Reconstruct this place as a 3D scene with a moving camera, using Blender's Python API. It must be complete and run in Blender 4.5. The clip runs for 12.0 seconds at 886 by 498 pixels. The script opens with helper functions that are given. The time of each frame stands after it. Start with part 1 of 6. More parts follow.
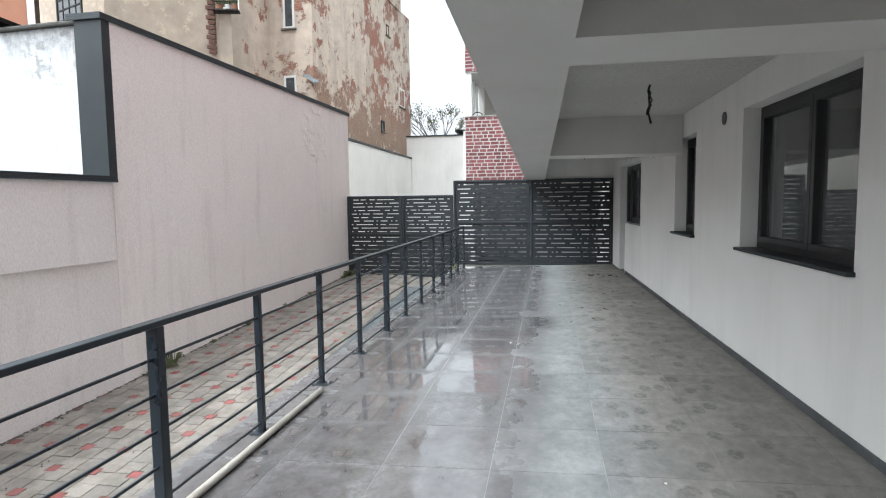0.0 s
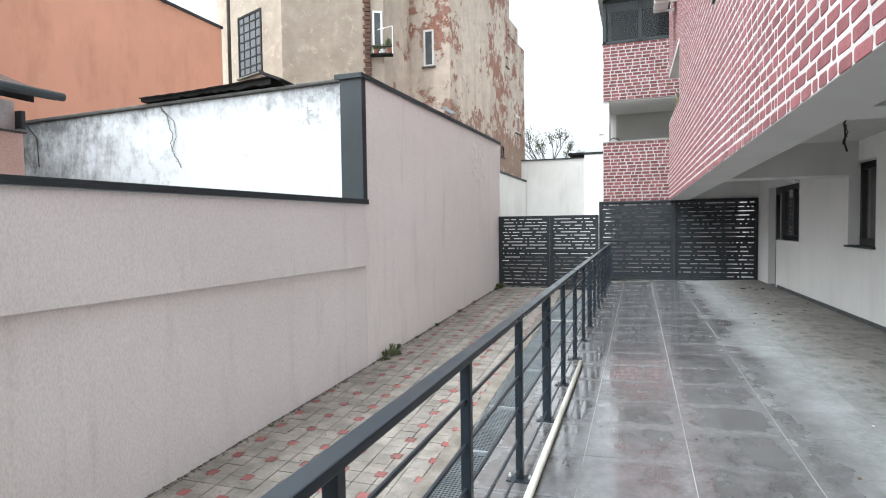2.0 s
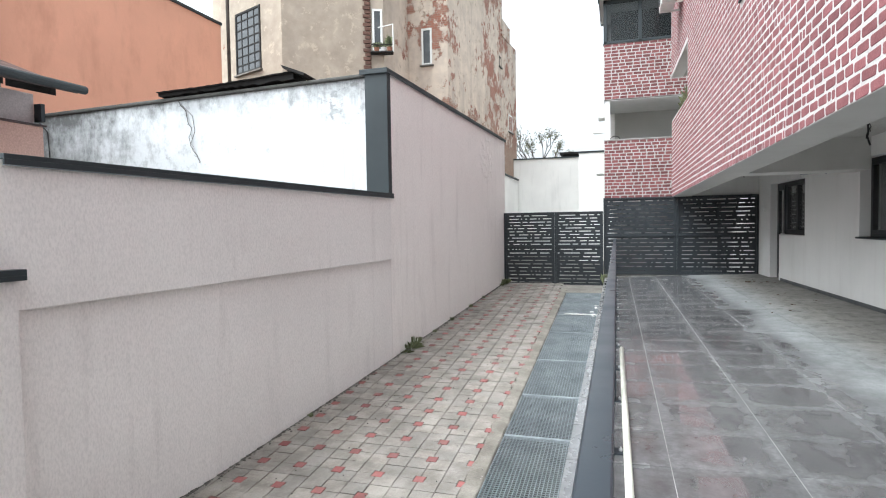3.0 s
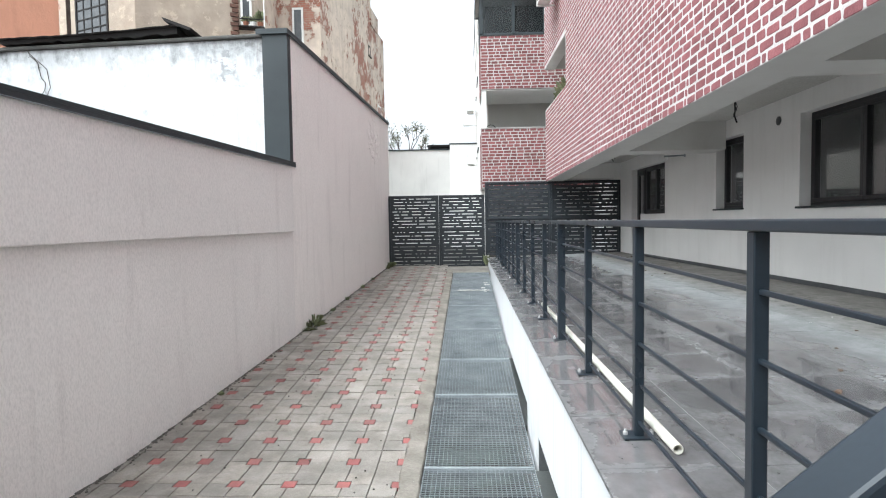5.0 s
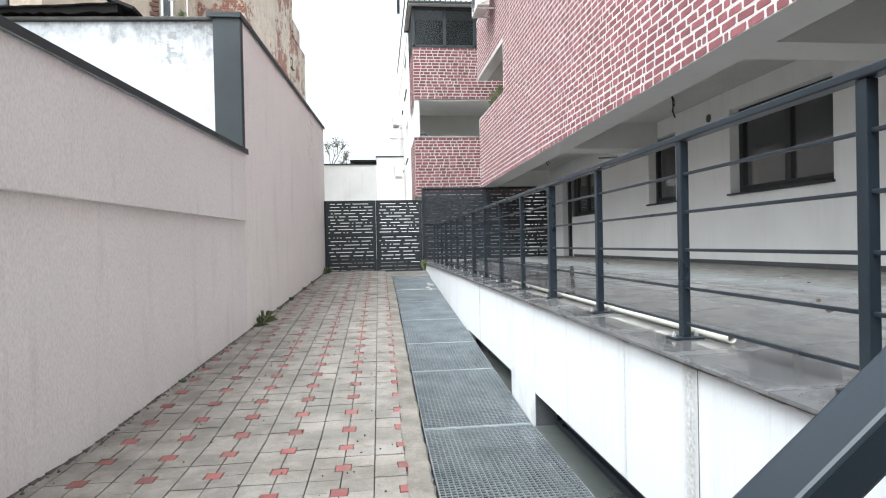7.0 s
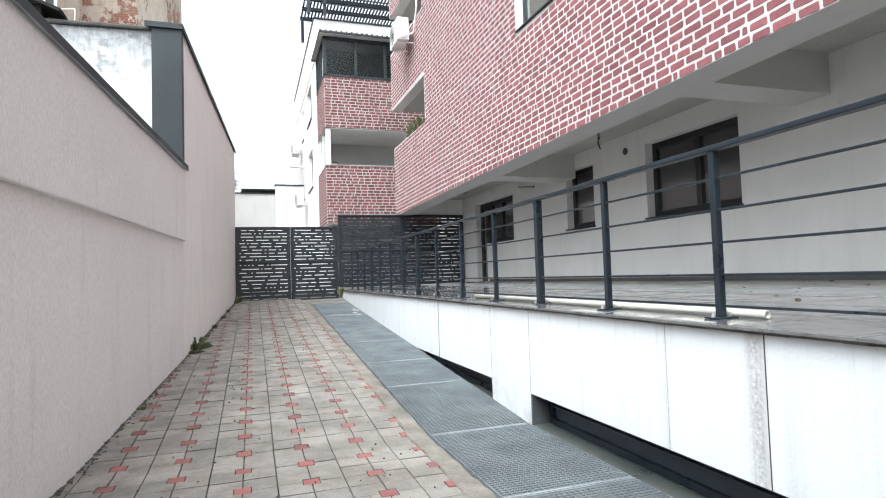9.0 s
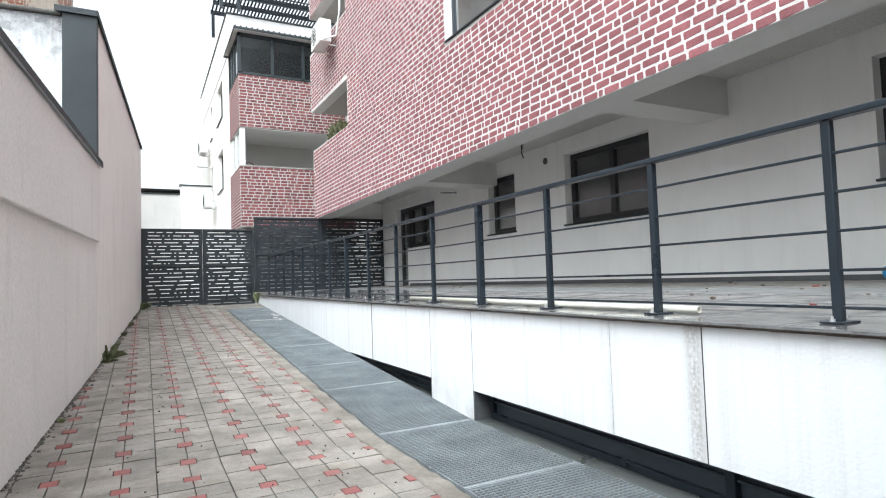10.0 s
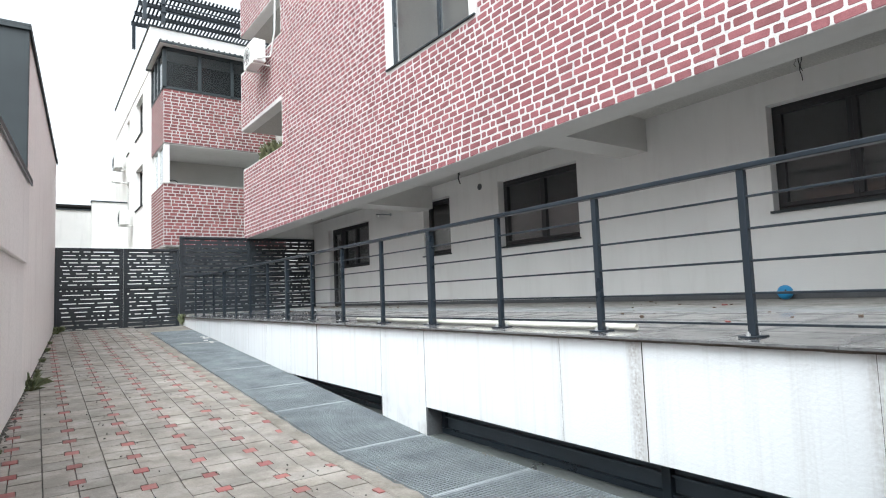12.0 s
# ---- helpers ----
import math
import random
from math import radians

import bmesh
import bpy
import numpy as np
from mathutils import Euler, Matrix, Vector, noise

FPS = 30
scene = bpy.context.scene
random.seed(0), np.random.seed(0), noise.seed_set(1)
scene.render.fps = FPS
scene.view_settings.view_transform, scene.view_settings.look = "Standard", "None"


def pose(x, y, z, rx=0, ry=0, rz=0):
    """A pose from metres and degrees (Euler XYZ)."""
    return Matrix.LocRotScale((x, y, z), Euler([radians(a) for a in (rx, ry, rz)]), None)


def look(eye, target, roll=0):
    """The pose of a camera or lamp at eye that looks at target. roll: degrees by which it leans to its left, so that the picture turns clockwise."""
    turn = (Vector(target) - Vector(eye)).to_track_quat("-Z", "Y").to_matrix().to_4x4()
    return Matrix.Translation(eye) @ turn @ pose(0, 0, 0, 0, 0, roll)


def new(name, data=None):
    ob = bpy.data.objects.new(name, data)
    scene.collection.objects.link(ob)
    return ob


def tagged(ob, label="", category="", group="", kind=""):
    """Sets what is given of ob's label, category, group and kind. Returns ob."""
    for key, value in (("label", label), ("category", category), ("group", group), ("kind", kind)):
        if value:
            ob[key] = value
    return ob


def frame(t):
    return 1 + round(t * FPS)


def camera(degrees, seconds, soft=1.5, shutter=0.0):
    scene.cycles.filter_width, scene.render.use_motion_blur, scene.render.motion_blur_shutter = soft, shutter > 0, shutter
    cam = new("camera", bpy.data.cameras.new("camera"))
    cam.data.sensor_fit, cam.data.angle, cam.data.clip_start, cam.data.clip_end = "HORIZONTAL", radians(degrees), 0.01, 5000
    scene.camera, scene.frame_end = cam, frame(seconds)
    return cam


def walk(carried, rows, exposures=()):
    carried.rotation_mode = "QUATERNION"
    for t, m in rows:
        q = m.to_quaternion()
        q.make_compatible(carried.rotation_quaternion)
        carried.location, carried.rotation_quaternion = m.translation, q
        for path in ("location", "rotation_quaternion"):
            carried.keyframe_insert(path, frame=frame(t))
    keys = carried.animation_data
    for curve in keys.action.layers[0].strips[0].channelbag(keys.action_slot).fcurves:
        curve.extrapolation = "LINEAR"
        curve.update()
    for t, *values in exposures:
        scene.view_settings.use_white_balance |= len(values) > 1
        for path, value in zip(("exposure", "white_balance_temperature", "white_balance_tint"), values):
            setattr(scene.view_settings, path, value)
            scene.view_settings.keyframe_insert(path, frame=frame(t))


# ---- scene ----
cam = camera(75.5, 12.0, soft=1.1)
PATH = [
    (0, (-0.179, -0.141, 1.478), (-0.54, 1.819, 1.313), -0.7),
    (0.5, (-0.492, -0.611, 1.484), (-0.907, 1.339, 1.331), -0.7),
    (1, (-0.733, -1.095, 1.459), (-1.245, 0.834, 1.333), -0.8),
    (1.5, (-1.054, -1.532, 1.462), (-1.661, 0.371, 1.359), -0.9),
    (2, (-1.376, -1.894, 1.428), (-2.021, -0.002, 1.344), -0.8),
    (2.5, (-1.696, -2.128, 1.376), (-2.335, -0.235, 1.295), -0.8),
    (4.5, (-2.553, -2.279, 1.103), (-2.74, -0.29, 1.004), -1.0),
    (5, (-2.726, -2.285, 0.944), (-2.814, -0.289, 0.848), -0.9),
    (5.5, (-2.861, -2.3, 0.838), (-2.839, -0.302, 0.746), -1.2),
    (6, (-3.034, -2.303, 0.693), (-2.915, -0.308, 0.606), -1.4),
    (6.5, (-3.203, -2.316, 0.561), (-3.04, -0.323, 0.503), -1.3),
    (8.5, (-4.142, -2.324, 0.302), (-3.626, -0.393, 0.383), -1.6),
    (9, (-4.391, -2.279, 0.278), (-3.759, -0.383, 0.37), -1.8),
    (9.5, (-4.561, -2.265, 0.258), (-3.797, -0.419, 0.354), -1.9),
    (10, (-4.734, -2.272, 0.259), (-3.808, -0.503, 0.359), -1.9),
    (10.5, (-4.876, -2.287, 0.278), (-3.806, -0.6, 0.381), -2.1),
    (11, (-4.994, -2.311, 0.283), (-3.859, -0.668, 0.399), -2.1),
    (11.5, (-5.061, -2.355, 0.292), (-3.905, -0.729, 0.428), -2.2),
    (12, (-5.136, -2.38, 0.293), (-3.976, -0.758, 0.45), -2.2),
]
walk(cam, [(t, look(eye, target, roll)) for t, eye, target, roll in PATH], [(0.0, 1.58, 6030, 5), (12.0, 1.58, 6030, 5)])


# ---- sky, sun, exposure ----
world = bpy.data.worlds.new("overcast_sky")
scene.world = world
world.use_nodes = True
wn, wl = world.node_tree.nodes, world.node_tree.links
sky = wn.new("ShaderNodeTexSky")
sky.sky_type, sky.sun_disc = "NISHITA", False
sky.sun_elevation, sky.sun_rotation = radians(58), radians(228)
sky.air_density, sky.dust_density, sky.ozone_density = 1.0, 6.0, 1.0
cloud = wn.new("ShaderNodeHueSaturation")
cloud.inputs["Saturation"].default_value = 0.08
wl.new(sky.outputs[0], cloud.inputs["Color"])
wl.new(cloud.outputs[0], wn["Background"].inputs["Color"])
wn["Background"].inputs["Strength"].default_value = 0.15
sun = new("sun", bpy.data.lights.new("sun", "SUN"))
sun.data.energy, sun.data.angle, sun.data.color = 0.75, radians(60), (1.0, 0.995, 0.985)
sun.matrix_world = look((0, 0, 30), (0.22, 0.26, 29.06))


# ---- mesh helpers ----
class Shape:
    """Collects boxes, rods and plates into one mesh."""

    def __init__(self):
        self.v, self.f = [], []

    def hexa(self, p):
        n = len(self.v)
        self.v += [tuple(q) for q in p]
        for a in ((0, 3, 2, 1), (4, 5, 6, 7), (0, 1, 5, 4), (1, 2, 6, 5), (2, 3, 7, 6), (3, 0, 4, 7)):
            self.f.append(tuple(n + k for k in a))
        return self

    def box(self, x0, y0, z0, x1, y1, z1, f=None, g=None):
        p = [(x0, y0, z0), (x1, y0, z0), (x1, y1, z0), (x0, y1, z0), (x0, y0, z1), (x1, y0, z1), (x1, y1, z1), (x0, y1, z1)]
        if f:
            p = [(x + f(y), y, z) for x, y, z in p]
        if g:
            p = [(x, y, z + g(x, y)) for x, y, z in p]
        return self.hexa(p)

    def rod(self, a, b, r, n=10, r2=None, caps=True):
        a, b = Vector(a), Vector(b)
        q = (b - a).to_track_quat("Z", "Y")
        r2 = r if r2 is None else r2
        k = len(self.v)
        for c, rad in ((a, r), (b, r2)):
            for i in range(n):
                w = q @ Vector((rad * math.cos(2 * math.pi * i / n), rad * math.sin(2 * math.pi * i / n), 0))
                self.v.append(tuple(c + w))
        for i in range(n):
            j = (i + 1) % n
            self.f.append((k + i, k + j, k + n + j, k + n + i))
        if caps:
            self.f.append(tuple(k + i for i in reversed(range(n))))
            self.f.append(tuple(k + n + i for i in range(n)))
        return self

    def bar(self, a, b, w, h):
        """A square tube from a to b: w across, h high."""
        a, b = Vector(a), Vector(b)
        d = (b - a).normalized()
        s = d.cross(Vector((0, 0, 1)))
        s = s.normalized() if s.length > 1e-4 else Vector((1, 0, 0))
        u = s.cross(d).normalized()
        p = [c + s * i * w / 2 + u * j * h / 2 for c in (a, b) for i, j in ((-1, -1), (1, -1), (1, 1), (-1, 1))]
        return self.hexa(p)

    def path(self, pts, r, n=6):
        for a, b in zip(pts, pts[1:]):
            self.rod(a, b, r, n)
        return self

    def poly(self, pts):
        k = len(self.v)
        self.v += [tuple(p) for p in pts]
        self.f.append(tuple(range(k, k + len(pts))))
        return self

    def slab(self, pts, z0, z1):
        """A plate over a plan outline given counter-clockwise."""
        k, n = len(self.v), len(pts)
        self.v += [(x, y, z0) for x, y in pts] + [(x, y, z1) for x, y in pts]
        self.f.append(tuple(k + i for i in reversed(range(n))))
        self.f.append(tuple(k + n + i for i in range(n)))
        for i in range(n):
            j = (i + 1) % n
            self.f.append((k + i, k + j, k + n + j, k + n + i))
        return self

    def mesh(self, name, material, smooth=False):
        me = bpy.data.meshes.new(name)
        me.from_pydata(self.v, [], self.f)
        me.materials.append(material)
        me.update()
        if smooth:
            me.polygons.foreach_set("use_smooth", [True] * len(me.polygons))
        return me


def put(name, shape, material, parent=None, label="", category="", group="", kind="", bevel=0.0, smooth=False):
    ob = new(name, shape.mesh(name, material, smooth))
    if parent:
        ob.parent = parent
    if bevel:
        m = ob.modifiers.new("edge", "BEVEL")
        m.width, m.segments, m.limit_method = bevel, 2, "ANGLE"
    return tagged(ob, label, category, group, kind)


def part(name, shape, material, parent, label="", bevel=0.0, smooth=False):
    return put(name, shape, material, parent, label, bevel=bevel, smooth=smooth)


def thing(name, label, category, group="", at=(0, 0, 0), kind=""):
    ob = new(name)
    ob.empty_display_size = 0.1
    ob.matrix_world = Matrix.Translation(at)
    return tagged(ob, label, category, group, kind)


def structure(name, shape, material, label, category, bevel=0.0):
    return put(name, shape, material, None, label, category, "", "structure", bevel)


# ---- plan ----
def brick_x(y):
    return -0.466 - 0.0160 * y


def back_x(y):
    return 1.568 - 0.0285 * y


def pink_x(y):
    return -5.25 + (0.066 if y > 5.8 else 0.075) * (y - 5.8)


def ground_z(y):
    return max(-0.97, -0.2 - 0.0725 * (12.66 - y)) if y < 12.66 else -0.2


def floor_z(x):
    return 0.0275 * (x + 2.0)


def tall_top(x, y):
    return -0.0185 * (y - 5.8)


def soffit_z(y):
    return 2.118 - 0.0145 * y


# ---- materials ----
def material(name):
    m = bpy.data.materials.new(name)
    m.use_nodes = True
    return m, m.node_tree.nodes, m.node_tree.links, m.node_tree.nodes["Principled BSDF"]


def coords(n, l, scale=(1, 1, 1)):
    g = n.new("ShaderNodeNewGeometry")
    m = n.new("ShaderNodeMapping")
    m.inputs["Scale"].default_value = scale
    l.new(g.outputs["Position"], m.inputs["Vector"])
    return m.outputs[0]


def noisy(n, l, vec, scale, detail=4.0, rough=0.55):
    t = n.new("ShaderNodeTexNoise")
    t.inputs["Scale"].default_value, t.inputs["Detail"].default_value, t.inputs["Roughness"].default_value = scale, detail, rough
    l.new(vec, t.inputs["Vector"])
    return t.outputs["Fac"]


def ramp(n, l, fac, a, b, lo=(0, 0, 0, 1), hi=(1, 1, 1, 1)):
    r = n.new("ShaderNodeValToRGB")
    r.color_ramp.elements[0].position, r.color_ramp.elements[1].position = a, b
    r.color_ramp.elements[0].color, r.color_ramp.elements[1].color = lo, hi
    l.new(fac, r.inputs["Fac"])
    return r.outputs["Color"]


def mixed(n, l, fac, a, b, mode="MIX"):
    x = n.new("ShaderNodeMix")
    x.data_type, x.blend_type = "RGBA", mode
    for sock, val in ((x.inputs[0], fac), (x.inputs[6], a), (x.inputs[7], b)):
        if isinstance(val, (int, float)):
            sock.default_value = val
        elif isinstance(val, tuple):
            sock.default_value = (*val, 1) if len(val) == 3 else val
        else:
            l.new(val, sock)
    return x.outputs[2]


def maths(n, l, op, a, b=0.0, clamp=False):
    x = n.new("ShaderNodeMath")
    x.operation, x.use_clamp = op, clamp
    for sock, val in ((x.inputs[0], a), (x.inputs[1], b)):
        if isinstance(val, (int, float)):
            sock.default_value = val
        else:
            l.new(val, sock)
    return x.outputs[0]


def bumped(n, l, bsdf, height, strength, dist=0.01):
    b = n.new("ShaderNodeBump")
    b.inputs["Strength"].default_value, b.inputs["Distance"].default_value = strength, dist
    l.new(height, b.inputs["Height"])
    l.new(b.outputs[0], bsdf.inputs["Normal"])


def surface(name, a, b, big=1.2, fine=60.0, rough=(0.6, 0.8), metal=0.0, bump=0.25, dist=0.004, stretch=(1, 1, 1), grain=0.25, vary=0.0, island=False, tan=0.0, dirt=0.0, swell=0.0):
    """Two tones at a large and a fine scale, uneven gloss and fine relief."""
    m, n, l, p = material(name)
    v = coords(n, l, stretch)
    large, small = noisy(n, l, v, big, 6.0), noisy(n, l, v, fine, 3.0)
    col = mixed(n, l, ramp(n, l, large, 0.32, 0.68), a, b)
    dark = ramp(n, l, small, 0.25, 0.75, (1 - grain, 1 - grain, 1 - grain, 1), (1 + grain * 0.3,) * 3 + (1,))
    col = mixed(n, l, 1.0, col, dark, "MULTIPLY")
    if vary:
        if island:
            r = n.new("ShaderNodeNewGeometry").outputs["Random Per Island"]
        else:
            r = n.new("ShaderNodeObjectInfo").outputs["Random"]
        tone = ramp(n, l, r, 0.0, 1.0, (1 - vary,) * 3 + (1,), (1 + vary * 0.6 + tan, 1 + vary * 0.6 + tan * 0.3, 1 + vary * 0.6 - tan, 1))
        col = mixed(n, l, 1.0, col, tone, "MULTIPLY")
    if dirt:
        grime = ramp(n, l, noisy(n, l, v, 3.4, 9.0, 0.74), 0.44, 0.66)
        col = mixed(n, l, maths(n, l, "MULTIPLY", grime, dirt), col, (0.105, 0.09, 0.075))
    l.new(col, p.inputs["Base Color"])
    rr = ramp(n, l, large, 0.3, 0.7, (rough[0],) * 3 + (1,), (rough[1],) * 3 + (1,))
    l.new(rr, p.inputs["Roughness"])
    p.inputs["Metallic"].default_value = metal
    if bump:
        height = small
        if swell:
            height = maths(n, l, "ADD", small, maths(n, l, "MULTIPLY", noisy(n, l, v, 9.0, 3.0, 0.5), swell))
        bumped(n, l, p, height, bump, dist)
    return m


def stained(name, a, stain, amount=0.6, streak=(3.0, 3.0, 0.35), lo=0.52, hi=0.75, bump=0.3, fine=45.0, dist=0.004, patch=None):
    """Plaster with run-down streaks."""
    m, n, l, p = material(name)
    v, s = coords(n, l), coords(n, l, streak)
    st = ramp(n, l, noisy(n, l, s, 1.6, 6.0, 0.65), lo, hi)
    st = maths(n, l, "MULTIPLY", st, amount)
    big = noisy(n, l, v, 0.7, 5.0)
    col = mixed(n, l, ramp(n, l, big, 0.35, 0.7), a, tuple(c * 0.9 for c in a))
    col = mixed(n, l, st, col, stain)
    if patch:
        col = mixed(n, l, ramp(n, l, noisy(n, l, v, 1.1, 8.0, 0.7), 0.60, 0.64), col, patch)
    l.new(col, p.inputs["Base Color"])
    p.inputs["Roughness"].default_value = 0.85
    bumped(n, l, p, noisy(n, l, v, fine, 4.0), bump, dist)
    return m


white_plaster = stained("white_plaster", (0.78, 0.77, 0.75), (0.48, 0.46, 0.43), 0.25, lo=0.5, hi=0.8, fine=70)
far_white = stained("far_white_render", (0.88, 0.865, 0.835), (0.5, 0.49, 0.46), 0.3, lo=0.55, hi=0.8, fine=40)
# ceiling and beam plaster greyed: part of the covered terrace's shade is in the colour
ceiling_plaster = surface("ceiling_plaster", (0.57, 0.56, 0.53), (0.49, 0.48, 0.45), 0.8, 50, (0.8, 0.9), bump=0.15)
shaded_beam_plaster = stained("shaded_beam_plaster", (0.60, 0.59, 0.565), (0.42, 0.40, 0.37), 0.3, (2, 2, 2), 0.5, 0.8, fine=60)
# shade inside the loggia, painted as a nearly black sheet behind its panes
loggia_dark = surface("shaded_loggia_back", (0.045, 0.047, 0.05), (0.03, 0.031, 0.034), 1.2, 20, (0.8, 0.9), bump=0.1)
panel_paint = surface("anthracite_panel_paint", (0.062, 0.080, 0.098), (0.050, 0.066, 0.082), 2, 90, (0.28, 0.4), bump=0.04, dist=0.001, grain=0.1)


def mouldy_wall():
    """White paint with black mould that grows from the top and is thickest at the old, damp end."""
    m, n, l, p = material("mouldy_white_wall")
    v = coords(n, l)
    sep = n.new("ShaderNodeSeparateXYZ")
    l.new(v, sep.inputs[0])
    damp = maths(n, l, "MULTIPLY", maths(n, l, "ADD", maths(n, l, "MULTIPLY", sep.outputs[0], -1.0), -8.6), 0.09)
    damp = maths(n, l, "MAXIMUM", damp, 0.0)
    top = maths(n, l, "MAXIMUM", maths(n, l, "MULTIPLY", maths(n, l, "ADD", sep.outputs[2], -3.12), 0.62), 0.0)
    streak = noisy(n, l, coords(n, l, (3.4, 3.4, 1.8)), 1.3, 10.0, 0.76)
    blot = noisy(n, l, v, 2.2, 7.0, 0.7)
    f = maths(n, l, "ADD", maths(n, l, "ADD", streak, damp), top)
    f = maths(n, l, "ADD", maths(n, l, "MULTIPLY", f, 0.62), maths(n, l, "MULTIPLY", blot, 0.38))
    mask = ramp(n, l, f, 0.55, 0.78)
    col = mixed(n, l, ramp(n, l, blot, 0.3, 0.7), (0.65, 0.67, 0.685), (0.57, 0.59, 0.605))
    speck = ramp(n, l, noisy(n, l, v, 7.0, 6.0, 0.65), 0.60, 0.70)
    speck = maths(n, l, "MULTIPLY", speck, ramp(n, l, noisy(n, l, v, 1.1, 3.0), 0.45, 0.65))
    mask = maths(n, l, "MAXIMUM", mask, maths(n, l, "MULTIPLY", speck, 0.55))
    drop = noisy(n, l, coords(n, l, (9.0, 9.0, 0.5)), 1.2, 8.0, 0.7)
    depth = maths(n, l, "SUBTRACT", maths(n, l, "ADD", 3.56, maths(n, l, "MULTIPLY", maths(n, l, "ADD", sep.outputs[0], 9.0), 0.024)), sep.outputs[2])
    reach = maths(n, l, "MULTIPLY", maths(n, l, "SUBTRACT", drop, 0.36), 3.4, True)
    drip = maths(n, l, "SUBTRACT", 1.0, maths(n, l, "DIVIDE", maths(n, l, "MAXIMUM", depth, 0.0), maths(n, l, "ADD", maths(n, l, "MULTIPLY", reach, 0.75), 0.04)), True)
    drip = maths(n, l, "MULTIPLY", drip, ramp(n, l, noisy(n, l, v, 1.5, 8.0, 0.75), 0.44, 0.58))
    fresh = maths(n, l, "MULTIPLY", maths(n, l, "ADD", sep.outputs[0], 7.1), 0.8, True)
    drip = maths(n, l, "MULTIPLY", drip, maths(n, l, "ADD", maths(n, l, "MULTIPLY", maths(n, l, "MAXIMUM", fresh, damp, True), 0.6), 0.4))
    mask = maths(n, l, "MAXIMUM", mask, drip)
    flake = ramp(n, l, noisy(n, l, v, 6.5, 7.0, 0.7), 0.48, 0.54)
    flake = maths(n, l, "MULTIPLY", maths(n, l, "MULTIPLY", flake, fresh), ramp(n, l, maths(n, l, "ADD", maths(n, l, "MULTIPLY", noisy(n, l, v, 1.9, 4.0), 0.9), maths(n, l, "MULTIPLY", depth, -0.40)), 0.22, 0.32))
    mask = maths(n, l, "MAXIMUM", mask, maths(n, l, "MULTIPLY", flake, 0.85))
    rust = maths(n, l, "MULTIPLY", ramp(n, l, noisy(n, l, coords(n, l, (5.0, 5.0, 0.3)), 1.4, 7.0, 0.7), 0.50, 0.72), fresh)
    col = mixed(n, l, maths(n, l, "MULTIPLY", rust, 0.8), col, (0.36, 0.31, 0.30))
    l.new(mixed(n, l, maths(n, l, "MULTIPLY", mask, 0.9), col, (0.10, 0.10, 0.098)), p.inputs["Base Color"])
    p.inputs["Roughness"].default_value = 0.85
    bumped(n, l, p, noisy(n, l, v, 20.0, 5.0), 0.4, 0.012)
    return m


old_white = mouldy_wall()


def panel_render():
    """White wall render with faint runs and one dirty leak below a joint."""
    m, n, l, p = material("white_wall_panel")
    v = coords(n, l)
    sep = n.new("ShaderNodeSeparateXYZ")
    l.new(v, sep.inputs[0])
    runs = noisy(n, l, coords(n, l, (9, 9, 0.25)), 1.6, 6.0, 0.65)
    grit = noisy(n, l, v, 55.0, 4.0)
    col = mixed(n, l, maths(n, l, "MULTIPLY", ramp(n, l, runs, 0.50, 0.74), 0.5), (0.68, 0.70, 0.715), (0.46, 0.45, 0.43))
    for centre, width, force in ((-0.205, 0.062, 0.95), (-1.43, 0.08, 0.6), (0.40, 0.035, 0.3), (2.79, 0.03, 0.3)):
        d = maths(n, l, "ABSOLUTE", maths(n, l, "SUBTRACT", sep.outputs[1], centre))
        near = maths(n, l, "SUBTRACT", 1.0, maths(n, l, "DIVIDE", d, width), True)
        leak = maths(n, l, "MULTIPLY", near, ramp(n, l, maths(n, l, "ADD", maths(n, l, "MULTIPLY", grit, 0.5), maths(n, l, "MULTIPLY", runs, 0.6)), 0.40, 0.70))
        col = mixed(n, l, maths(n, l, "MULTIPLY", leak, force), col, (0.215, 0.178, 0.15))
    low = maths(n, l, "MULTIPLY", maths(n, l, "SUBTRACT", -0.62, sep.outputs[2]), 2.0, True)
    col = mixed(n, l, maths(n, l, "MULTIPLY", low, ramp(n, l, noisy(n, l, v, 6.0, 6.0), 0.4, 0.7)), col, (0.42, 0.40, 0.37))
    l.new(col, p.inputs["Base Color"])
    p.inputs["Roughness"].default_value = 0.85
    bumped(n, l, p, grit, 0.35, 0.004)
    return m


panel_white = panel_render()


